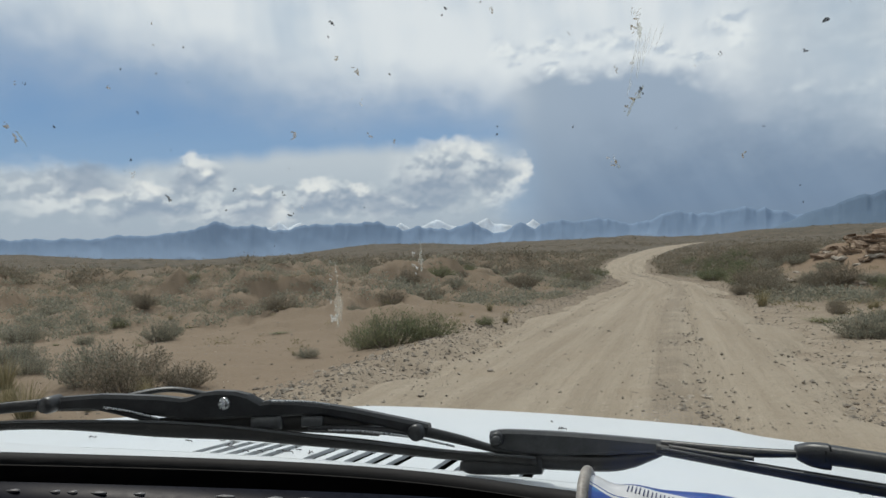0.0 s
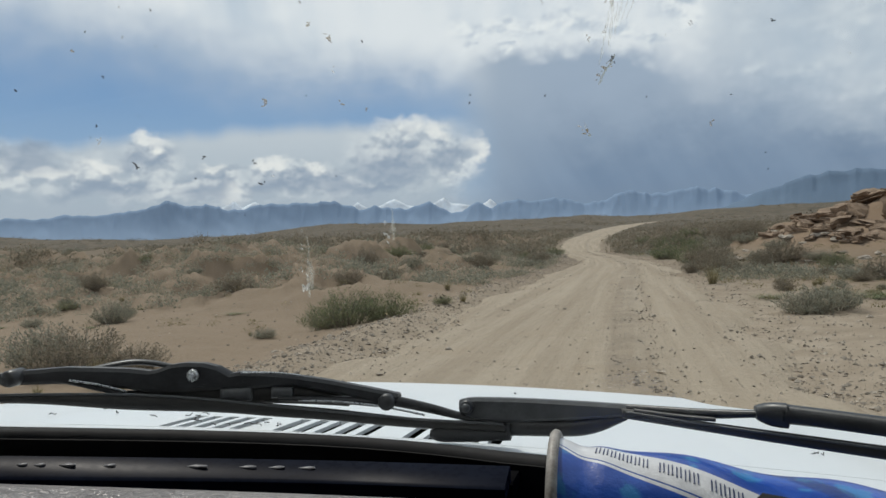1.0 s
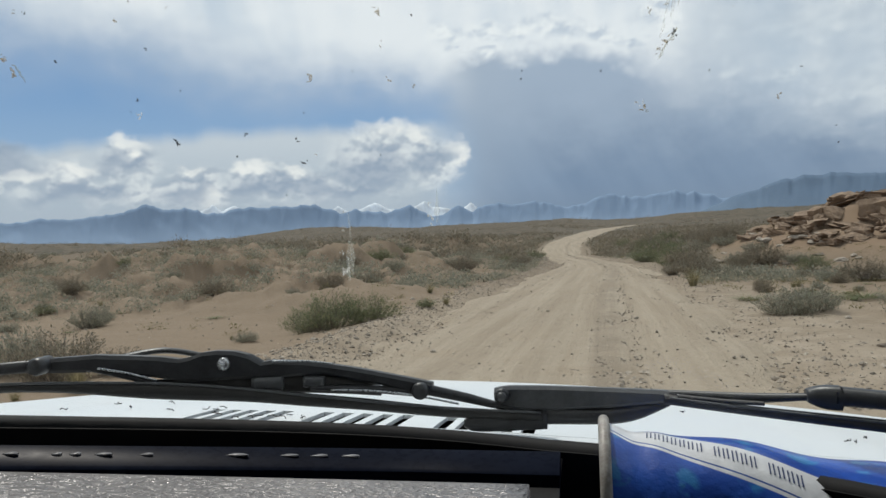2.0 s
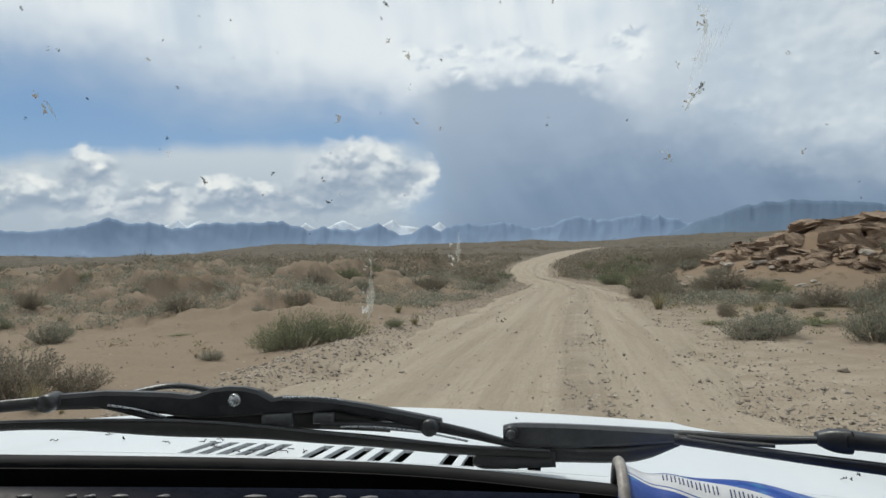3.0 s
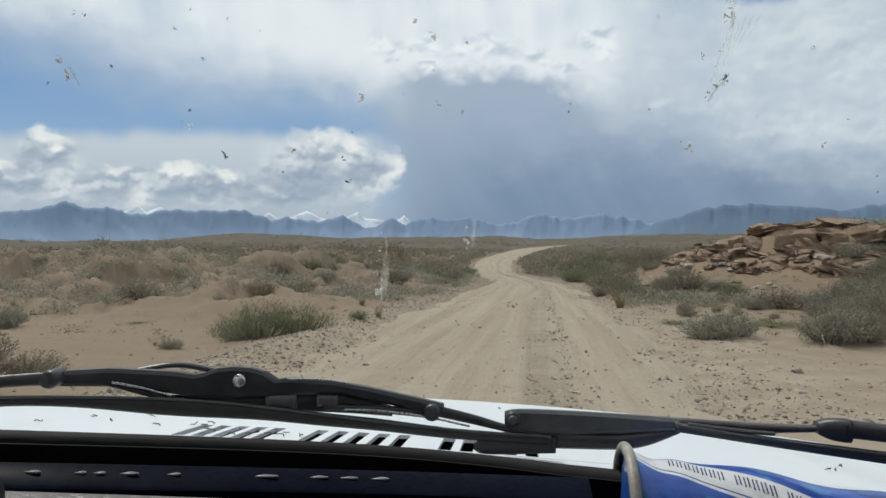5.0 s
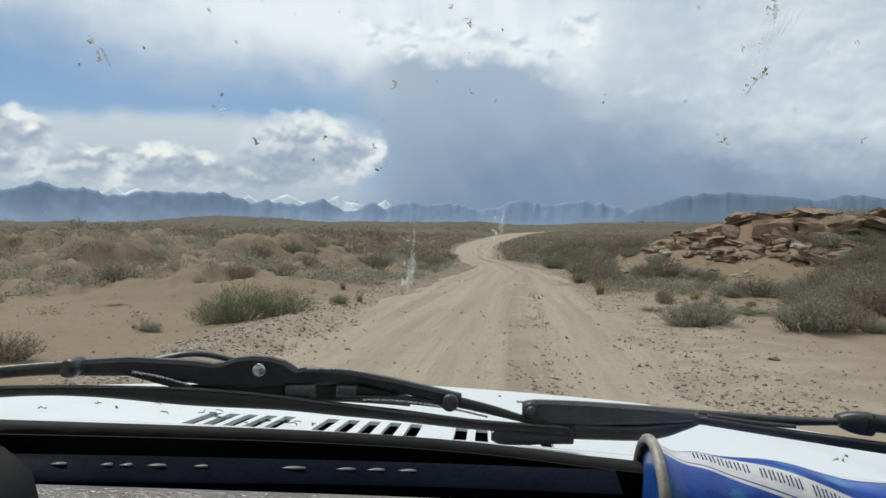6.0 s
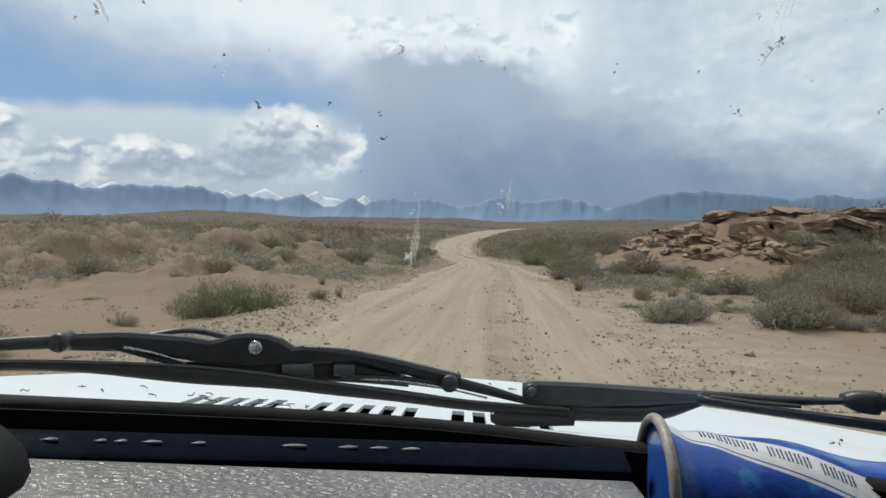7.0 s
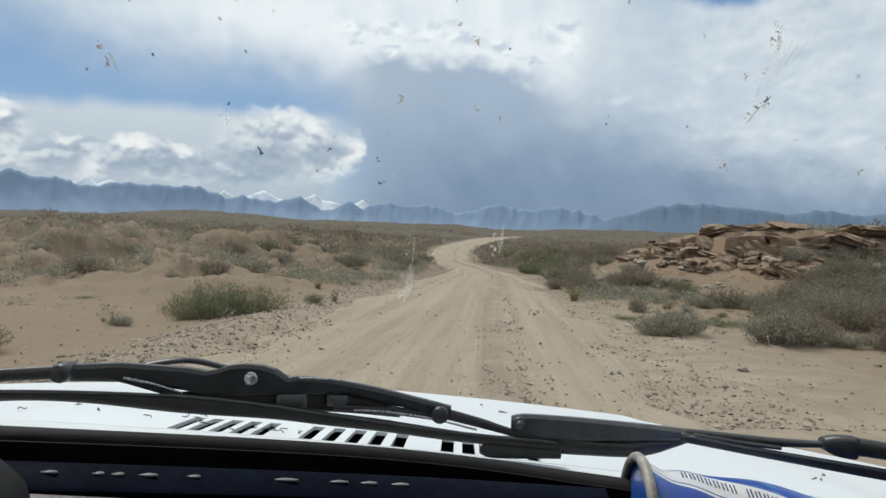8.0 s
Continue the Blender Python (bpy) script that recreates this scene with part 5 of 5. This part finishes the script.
def make_tuft(name, seed, label, n=230, spread=0.5, height=0.9, wide=0.006, tip=None):
    """A clump of long thin blades fanning out from one foot."""
    rng = np.random.default_rng(seed)
    v, f = [], []
    for i in range(n):
        a, out = rng.uniform(0, 2 * math.pi), spread * rng.uniform(0.03, 1) ** 0.7
        h = height * rng.uniform(0.5, 1.0) * (1 - 0.3 * out / spread)
        base = np.array([math.cos(a), math.sin(a), 0]) * rng.uniform(0, 0.28) * spread
        side = np.array([-math.sin(a + rng.normal(0, 0.8)), math.cos(a), 0]) * wide
        k0 = len(v)
        for t in (0.0, 0.4, 0.75, 1.0):
            c = base + np.array([math.cos(a) * out * t ** 1.6, math.sin(a) * out * t ** 1.6, h * t * (1 - 0.12 * t)])
            v += [tuple(c - side * (1 - 0.9 * t)), tuple(c + side * (1 - 0.9 * t))]
        for j in range(3):
            f.append((k0 + 2 * j, k0 + 2 * j + 1, k0 + 2 * j + 3, k0 + 2 * j + 2))
    root = tagged(new(name), label, "grass")
    arrays("blades", v, f, tip or straw, smooth=False).parent = root
    return root


def stand(ob, x, y, size, turn, tall=1.0, sink=0.03):
    m = Matrix.LocRotScale((x, y, zat(x, y) - sink), Euler((0, 0, turn)), (size, size, size * tall))
    ob.matrix_basis = m
    return ob


def plant(src, x, y, size, turn, tall=1.0):
    m = Matrix.LocRotScale((x, y, zat(x, y) - 0.03 * size), Euler((0, 0, turn)), (size, size, size * tall))
    return copy_thing(src, m)


KINDS = {
    "sage": [make_shrub("shrub", s, sage, "grey-green sagebrush shrub on dry sandy ground", "shrub", n=120, leaves=34, leaf_len=0.062, leaf_wide=0.010) for s in (1, 2, 3)],
    "dusk": [make_shrub("shrub", s, dusk, "dark brownish saxaul shrub on the sandy slope", "shrub", n=120, height=0.95, leaves=34, leaf_len=0.058, leaf_wide=0.010) for s in (4, 5, 6)],
    "green": [make_shrub("shrub", s, green, "fresh green feathery bush beside the track", "shrub", n=130, spread=0.85, height=0.8, leaves=32, leaf_len=0.070, leaf_wide=0.006) for s in (7, 8)],
    "tuft": [make_tuft("grass_tuft", s, "tall spiky tuft of dry feather grass") for s in (9, 10, 11)],
    "low": [make_tuft("grass_tuft", s, "short green grass patch on bare sand", n=260, spread=0.7, height=0.26, wide=0.007, tip=green) for s in (12, 13)],
}
GROUPS = {"sage": "sagebrush shrubs", "dusk": "dark shrubs", "green": "green bushes", "tuft": "grass tufts", "low": "low green grass"}
for key, obs in KINDS.items():
    for o in obs:
        o["group"] = GROUPS[key]
PLACED = []


def grow(kind, x, y, size, tall=1.0):
    i = len(PLACED)
    src = KINDS[kind][i % len(KINDS[kind])]
    PLACED.append((kind, x, y, size))
    if src.name not in USED:
        USED.add(src.name)
        return stand(src, x, y, size, i * 2.4, tall, 0.03 * size)
    return plant(src, x, y, size, i * 2.4, tall)


USED = set()
# bushes that stand out one by one
for kind, x, y, size, tall in (
        # feathery green bush by the gravel on the left, with small ones round it
        ("green", -3.0, 13.9, 1.0, 1.05), ("green", -2.3, 14.3, 0.8, 1.0), ("green", -3.6, 14.5, 0.75, 0.9), ("green", -1.3, 15.6, 0.4, 0.9), ("tuft", -0.9, 16.2, 0.35, 0.9),
        # pair of big sage bushes beside the track, and the row behind them
        ("sage", 5.3, 13.2, 0.75, 0.85), ("sage", 5.9, 13.6, 0.7, 0.9), ("sage", 7.2, 12.6, 0.95, 0.95), ("dusk", 7.9, 12.9, 0.85, 0.9), ("sage", 8.5, 12.5, 0.8, 0.8),
        ("dusk", 6.9, 24.3, 0.95, 1.0), ("sage", 7.8, 24.0, 1.0, 0.95), ("sage", 8.7, 24.3, 0.8, 0.9), ("dusk", 6.3, 25.2, 0.6, 0.9), ("tuft", 5.6, 20.2, 0.75, 1.2),
        ("sage", 9.5, 20.8, 0.8, 0.9), ("dusk", 10.2, 20.4, 0.9, 0.9), ("sage", 11.3, 20.4, 1.0, 1.0), ("dusk", 12.2, 20.8, 1.05, 0.95), ("sage", 11.8, 19.6, 0.7, 0.9),
        ("sage", 7.9, 37.5, 0.75, 0.9), ("sage", 8.6, 40.0, 0.8, 0.8), ("tuft", 14.2, 19.4, 0.8, 1.0), ("tuft", 1.5, 30.5, 0.6, 0.9), ("sage", 1.2, 33.5, 0.7, 1.0),
        ("low", 5.6, 15.9, 0.8, 0.8), ("low", 6.5, 15.6, 1.0, 0.9), ("low", 7.4, 15.4, 1.0, 0.9), ("low", 8.3, 15.2, 1.1, 0.8), ("low", 9.2, 15.0, 0.9, 0.8), ("low", 7.9, 15.8, 1.1, 0.9), ("low", 8.8, 15.7, 1.0, 0.8), ("low", 7.0, 16.2, 0.7, 1.1),
        # tall dry grass and a brown bush where the track's edge drops on the left
        ("tuft", -6.6, 8.5, 0.8, 1.0), ("tuft", -6.0, 8.9, 0.8, 1.0), ("tuft", -5.4, 9.3, 0.75, 0.95), ("tuft", -7.3, 9.0, 0.9, 1.0), ("tuft", -7.9, 9.8, 0.9, 1.0), ("tuft", -8.6, 10.6, 1.0, 1.0), ("dusk", -6.3, 10.3, 0.95, 0.95), ("sage", -7.2, 10.9, 1.0, 0.95), ("dusk", -5.5, 10.5, 0.75, 0.9),
        ("sage", -9.3, 12.0, 0.9, 0.9), ("tuft", -6.9, 7.9, 0.7, 0.9), ("sage", -10.8, 13.5, 1.1, 0.8), ("tuft", -10.4, 11.2, 1.0, 1.0), ("tuft", -4.9, 9.0, 0.45, 0.9),
        ("low", -8.0, 17.4, 0.7, 0.6), ("low", -6.8, 17.9, 0.6, 0.6), ("low", -10.2, 19.8, 0.9, 0.7), ("dusk", -4.6, 21.5, 0.8, 1.0), ("tuft", -1.6, 20.5, 0.55, 1.0), ("sage", -2.6, 22.5, 0.6, 0.9)):
    grow(kind, x, y, size, tall)

rng = np.random.default_rng(78)


def free(x, y, gap):
    return all((x - px) ** 2 + (y - py) ** 2 > (gap * (s + 0.3)) ** 2 for _, px, py, s in PLACED)


def scatter(count, r0, r1, a0, a1, kinds, size, gap, keep):
    made = tries = 0
    while made < count and tries < count * 40:
        tries += 1
        r, a = math.sqrt(rng.uniform(r0 * r0, r1 * r1)), math.radians(rng.uniform(a0, a1))
        x, y = r * math.sin(a), r * math.cos(a)
        if abs(x - road_mid(y)) < road_half(y) + 0.9 or not free(x, y, gap) or not keep(x, y):
            continue
        s = rng.uniform(*size)
        grow(kinds[int(rng.integers(len(kinds)))], x, y, s, rng.uniform(0.75, 1.0))
        made += 1


def patchy(seed, level, scale=0.09):
    return lambda x, y: float(fbm(np.array([x * scale]), np.array([y * scale]), 3, seed)[0]) > level


on_rock = lambda x, y: float(bluff_q(np.array([x]), np.array([y]))[0][0]) < 0.74 and math.degrees(math.atan2(x, y)) < 33
scatter(62, 27, 58, 10.5, 24, ("dusk", "dusk", "sage", "green"), (0.8, 1.5), 0.62, lambda x, y: patchy(80, 0.34)(x, y) and not on_rock(x, y))
scatter(46, 19, 33, 31.5, 42, ("dusk", "dusk", "sage", "sage"), (1.0, 1.6), 0.62, patchy(86, 0.2))
scatter(9, 15, 24, 31, 40, ("dusk", "sage", "tuft"), (0.6, 1.2), 0.7, patchy(87, 0.42, 0.3))
scatter(38, 28, 55, -10, 5.0, ("dusk", "sage", "sage", "green"), (0.5, 1.1), 0.7, patchy(81, 0.34))
scatter(72, 19, 58, -42, -6, ("sage", "dusk", "green", "sage"), (0.4, 1.1), 0.75, patchy(82, 0.42))
scatter(26, 15, 26, 20, 32, ("sage", "tuft", "low", "dusk"), (0.2, 0.5), 1.0, lambda x, y: patchy(83, 0.46, 0.3)(x, y) and not on_rock(x, y))
scatter(24, 14, 30, -42, -12, ("low", "sage", "tuft"), (0.2, 0.5), 1.0, patchy(84, 0.5, 0.3))


def clumps(name, seed, want, r0, r1, power, level, size, leaf, per, material, label, low=False):
    """Low plants too many to count: clumps of small slanting leaves."""
    rg = np.random.default_rng(seed)
    v, f = [], []
    r = r0 * (r1 / r0) ** (rg.uniform(0, 1, want * 4) ** power)
    a = np.radians(rg.uniform(-46, 46, want * 4))
    x, y = r * np.sin(a), r * np.cos(a)
    keep = (fbm(x * 0.035, y * 0.035, 4, 90) + 0.25 * (a > 0.12) * (r < 160) > level) & (np.abs(x - road_mid(y)) > road_half(y) + 1.0)
    if name == "low_scrub":
        keep &= (bluff_q(x, y)[0] > 1.12) | (a > 0.53)
    if low:
        keep &= ~((x - road_mid(y) < 0) & (y + 0.25 * x < 22)) | (rg.uniform(0, 1, len(x)) < 0.12)
    x, y, r = x[keep][:want], y[keep][:want], r[keep][:want]
    z = ground_z(x, y)
    for cx, cy, cz, cr in zip(x, y, z, r):
        s = rg.uniform(*size) * (1 + cr / 400)
        n = per if cr < 140 else per // 2
        d = rg.normal(0, 1, (n, 3))
        d[:, 2] = np.abs(d[:, 2])
        d /= np.linalg.norm(d, axis=1)[:, None]
        c = np.array([cx, cy, cz]) + d * np.array([s, s, s * 0.75]) * rg.uniform(0.25, 0.95, (n, 1))
        t1, t2 = rg.normal(0, leaf, (n, 3)) * s, rg.normal(0, leaf, (n, 3)) * s
        t2[:, 2] += 0.7 * leaf * s
        k0 = len(v)
        v += np.stack([c, c + t1, c + t2], 1).reshape(-1, 3).tolist()
        f += [(k0 + 3 * i, k0 + 3 * i + 1, k0 + 3 * i + 2) for i in range(n)]
    ob = arrays(name, v, f, material, smooth=False)
    return tagged(ob, label, "scrub", kind="stuff")


clumps("scrub", 31, 9000, 45, 640, 1.2, 0.45, (0.35, 0.95), 0.10, 46, dusk, "distant low brown-green desert scrub")
clumps("low_scrub", 33, 5200, 22, 110, 0.9, 0.40, (0.14, 0.60), 0.07, 90, sage, "low grey-green scrub over the hummocks")
clumps("dry_tufts", 32, 3600, 15, 90, 0.7, 0.40, (0.07, 0.24), 0.09, 44, straw, "small dry tufts scattered over the sand", low=True)


# ---------------------------------------------------------------- stones
stone_grey = mat("pale_stone", (0.15, 0.125, 0.10), (0.36, 0.31, 0.25), 9.0, 0.9, 0.05, bump=0.5, dist=0.01, per_piece=0.35)
stone_dark = mat("dark_stone", (0.07, 0.055, 0.042), (0.17, 0.135, 0.10), 9.0, 0.9, 0.05, bump=0.5, dist=0.01, per_piece=0.3)
ledge_rock = mat("brown_sandstone", (0.15, 0.100, 0.065), (0.34, 0.24, 0.16), 2.2, 0.92, 0.04, bump=0.8, dist=0.05, fine=9)


def rock_mesh(name, seed, material, flat=0.6, cuts=2, rough=0.28):
    bm = bmesh.new()
    bmesh.ops.create_icosphere(bm, subdivisions=cuts, radius=0.5)
    off = Vector((seed * 3.7, seed * 1.3, seed * 2.1))
    for v in bm.verts:
        n = v.co.normalized()
        v.co = n * (0.5 + rough * noise.noise(n * 1.7 + off) + 0.1 * noise.noise(n * 5 + off))
        v.co.z = max(v.co.z * flat, -0.2)
    me = bpy.data.meshes.new(name)
    bm.to_mesh(me)
    bm.free()
    me.materials.append(material)
    return me


ROCKS = [rock_mesh("rock", s, stone_grey if s % 3 else stone_dark, 0.55 + 0.1 * (s % 3)) for s in range(6)]


def put_rock(x, y, size, i, label, group, wide=1.0, tall=1.0):
    ob = new("rock", ROCKS[i % 6])
    ob.matrix_basis = Matrix.LocRotScale((x, y, zroad(x, y) + 0.02 * size), Euler((0, 0, i * 1.9)), (size * wide, size, size * tall))
    return tagged(ob, label, "rock", group)


def zroad(x, y):
    """Height of what lies on top: the track or the ground."""
    z = zat(x, y)
    u = abs(x - float(road_mid(y))) / float(road_half(y))
    if u < 1.2 and -20 < y < 240:
        z = max(z, float(broad(np.array([x]), np.array([y]))[0]) + 0.05 - 0.16 * float(sstep(0.8, 1.25, u)))
    return z


rg2 = random.Random(12)
for i in range(46):
    a, q = math.radians(rg2.uniform(170, 250)), rg2.uniform(0.66, 1.0)
    put_rock(BLUFF[0] + BLUFF[2] * q * math.cos(a), BLUFF[1] + BLUFF[2] * q * math.sin(a), rg2.uniform(0.18, 0.6), i, "fallen sandstone block on the slope of the bluff", "fallen blocks", rg2.uniform(0.8, 1.5), rg2.uniform(0.6, 1.0))
slab = new("boulder", rock_mesh("boulder", 11, stone_grey, 0.5, 3))
slab.matrix_basis = Matrix.LocRotScale((10.6, 20.6, zat(10.6, 20.6) + 0.08), Euler((0, 0.08, 0.2)), (1.25, 0.8, 0.62))
tagged(slab, "pale flat-topped boulder beside dark shrubs", "boulder")
slab2 = new("boulder", rock_mesh("boulder", 12, stone_grey, 0.5, 3))
slab2.matrix_basis = Matrix.LocRotScale((12.3, 19.6, zat(12.3, 19.6) + 0.05), Euler((0, -0.05, 1.2)), (1.1, 0.7, 0.5))
tagged(slab2, "pale weathered boulder at the foot of the bluff", "boulder")
for i, (x, y, s) in enumerate(((4.98, 9.48, 0.14), (-0.72, 9.75, 0.09), (5.9, 12.3, 0.1), (3.4, 9.0, 0.08), (4.3, 8.1, 0.1), (2.6, 12.9, 0.08), (7.6, 10.4, 0.12), (-3.4, 10.6, 0.11), (-2.9, 12.0, 0.1), (-3.9, 9.5, 0.12), (8.4, 15.6, 0.16), (6.4, 17.0, 0.14), (9.4, 17.6, 0.2), (13.2, 17.1, 0.3), (-1.9, 18.6, 0.12), (0.3, 11.2, 0.06), (1.2, 14.5, 0.07), (3.9, 15.2, 0.09))):
    put_rock(x, y, s, i, "loose angular stone lying on the dusty ground", "loose stones")


def gravel():
    """Loose stones along the edges of the track and over the near ground."""
    rg = np.random.default_rng(8)
    base = [(0.5 * a, 0.5 * b, 0.5 * c) for a, b, c in ((1, 0, 0), (-1, 0, 0), (0, 1, 0), (0, -1, 0), (0, 0, 1), (0, 0, -1))]
    tri = [(0, 2, 4), (2, 1, 4), (1, 3, 4), (3, 0, 4), (2, 0, 5), (1, 2, 5), (3, 1, 5), (0, 3, 5)]
    base = np.array(base)
    n = 26000
    y = 6.5 + 45 * rg.uniform(0, 1, n) ** 1.9
    kind = rg.uniform(0, 1, n)
    half, mid = road_half(y), road_mid(y)
    side = np.where(kind < 0.34, -half - 0.7 + rg.normal(0, 0.55, n), np.where(kind < 0.44, 0.85 * half / 2.7 + rg.normal(0, 0.22, n), np.where(kind < 0.62, half + 0.4 + rg.normal(0, 0.6, n), rg.uniform(-13, 14, n))))
    x = mid + side
    size = 0.014 + 0.05 * rg.uniform(0, 1, n) ** 4 + np.where(kind < 0.34, 0.012, 0) * rg.uniform(0, 1, n)
    size = np.where((np.abs(side) < half * 0.8) & (kind > 0.44), size * 0.65, size)
    u = np.abs(side) / half
    z = np.maximum(ground_z(x, y), np.where(u < 1.2, broad(x, y) + 0.05 - 0.16 * sstep(0.8, 1.25, u), -9))
    v, f = [], []
    for i in range(n):
        p = base * rg.uniform(0.6, 1.3, (6, 1)) * size[i] * np.array([1.3, 1.0, 0.7]) + rg.normal(0, 0.1, (6, 3)) * size[i]
        a = rg.uniform(0, 6.28)
        c, s = math.cos(a), math.sin(a)
        p = np.stack([p[:, 0] * c - p[:, 1] * s + x[i], p[:, 0] * s + p[:, 1] * c + y[i], p[:, 2] + z[i] + size[i] * 0.1], -1)
        k0 = 6 * i
        v += p.tolist()
        f += [(a0 + k0, b0 + k0, c0 + k0) for a0, b0, c0 in tri]
    ob = arrays("gravel", v, f, mat("gravel_stone", (0.16, 0.13, 0.10), (0.38, 0.325, 0.26), 3.0, 0.9, 0.05, bump=0, per_piece=0.5), smooth=False)
    return tagged(ob, "loose gravel along the edges of the track", "gravel", kind="stuff")


gravel()


def block_mesh(name, seed):
    """A squarish weathered block with broken corners and a bedding groove or two."""
    bm = bmesh.new()
    bmesh.ops.create_cube(bm, size=1.0)
    bmesh.ops.subdivide_edges(bm, edges=bm.edges[:], cuts=3, use_grid_fill=True)
    off = Vector((seed * 5.1, seed * 2.3, 0))
    for v in bm.verts:
        side = max(abs(v.co.x), abs(v.co.y))
        v.co += Vector(noise.noise_vector(v.co * 1.7 + off)) * 0.30 + Vector(noise.noise_vector(v.co * 4.3 + off)) * 0.17
        if side > 0.45 and noise.noise(Vector((0, 0, v.co.z * 7 + seed))) < -0.1:
            v.co.x, v.co.y = v.co.x * 0.88, v.co.y * 0.88
    me = bpy.data.meshes.new(name)
    bm.to_mesh(me)
    bm.free()
    me.materials.append(ledge_rock)
    return me


def outcrop():
    """A broken rock face along the brow of the bluff: courses of blocks, overhanging ledges on top, rubble below."""
    root = tagged(new("rock_outcrop"), "crumbling brown sandstone cliff on top of a sandy bluff", "rock outcrop")
    root.matrix_basis = Matrix.Translation((17.0, 30.0, 0))
    inv = root.matrix_basis.inverted()
    meshes = [block_mesh("rock", s) for s in range(8)]
    rg = random.Random(4)

    def brow(a, q):
        """The point in that direction from the bluff's middle where its ragged outline has the size q."""
        lo, hi = 0.1, 1.6
        for i in range(18):
            m = (lo + hi) / 2
            at = float(bluff_q(np.array([BLUFF[0] + BLUFF[2] * m * math.cos(a)]), np.array([BLUFF[1] + BLUFF[2] * m * math.sin(a)]))[0][0])
            lo, hi = (m, hi) if at < q else (lo, m)
        return BLUFF[0] + BLUFF[2] * lo * math.cos(a), BLUFF[1] + BLUFF[2] * lo * math.sin(a)

    def lay(a, q, up, wide, deep, tall, tilt):
        x, y = brow(a, q)
        ob = new("rock", meshes[rg.randrange(8)])
        ob.parent = root
        ob.matrix_basis = inv @ Matrix.LocRotScale((x, y, zat(x, y) + up), Euler((rg.uniform(-tilt, tilt), rg.uniform(-tilt, tilt), a + math.pi / 2 + rg.uniform(-0.5, 0.5))), (wide, deep, tall))

    # ledges from the foot of the face to its lip, bedded in the slope
    for q, tall, miss in ((0.625, 0.40, 0.35), (0.600, 0.55, 0.12), (0.575, 0.60, 0.08), (0.548, 0.55, 0.10), (0.525, 0.34, 0.25)):
        deg = 166.0
        while deg < 248:
            wide = rg.uniform(0.4, 1.7) * (0.6 if deg < 185 else 1.0)
            if rg.random() > miss + 0.5 * max(0.0, (184 - deg) / 18):
                lay(math.radians(deg), q + rg.uniform(-0.014, 0.014), rg.uniform(-0.16, 0.10) * tall, wide * 1.1, rg.uniform(0.5, 1.2), tall * rg.uniform(0.5, 1.5), 0.2)
            deg += math.degrees(wide / (BLUFF[2] * q))
    for i in range(70):
        s = rg.uniform(0.2, 0.8)
        lay(math.radians(rg.uniform(168, 245)), rg.uniform(0.63, 0.80), 0.04 * s, s * rg.uniform(0.8, 1.5), s * rg.uniform(0.6, 1.1), s * rg.uniform(0.25, 0.6), 0.3)
    return root


outcrop()
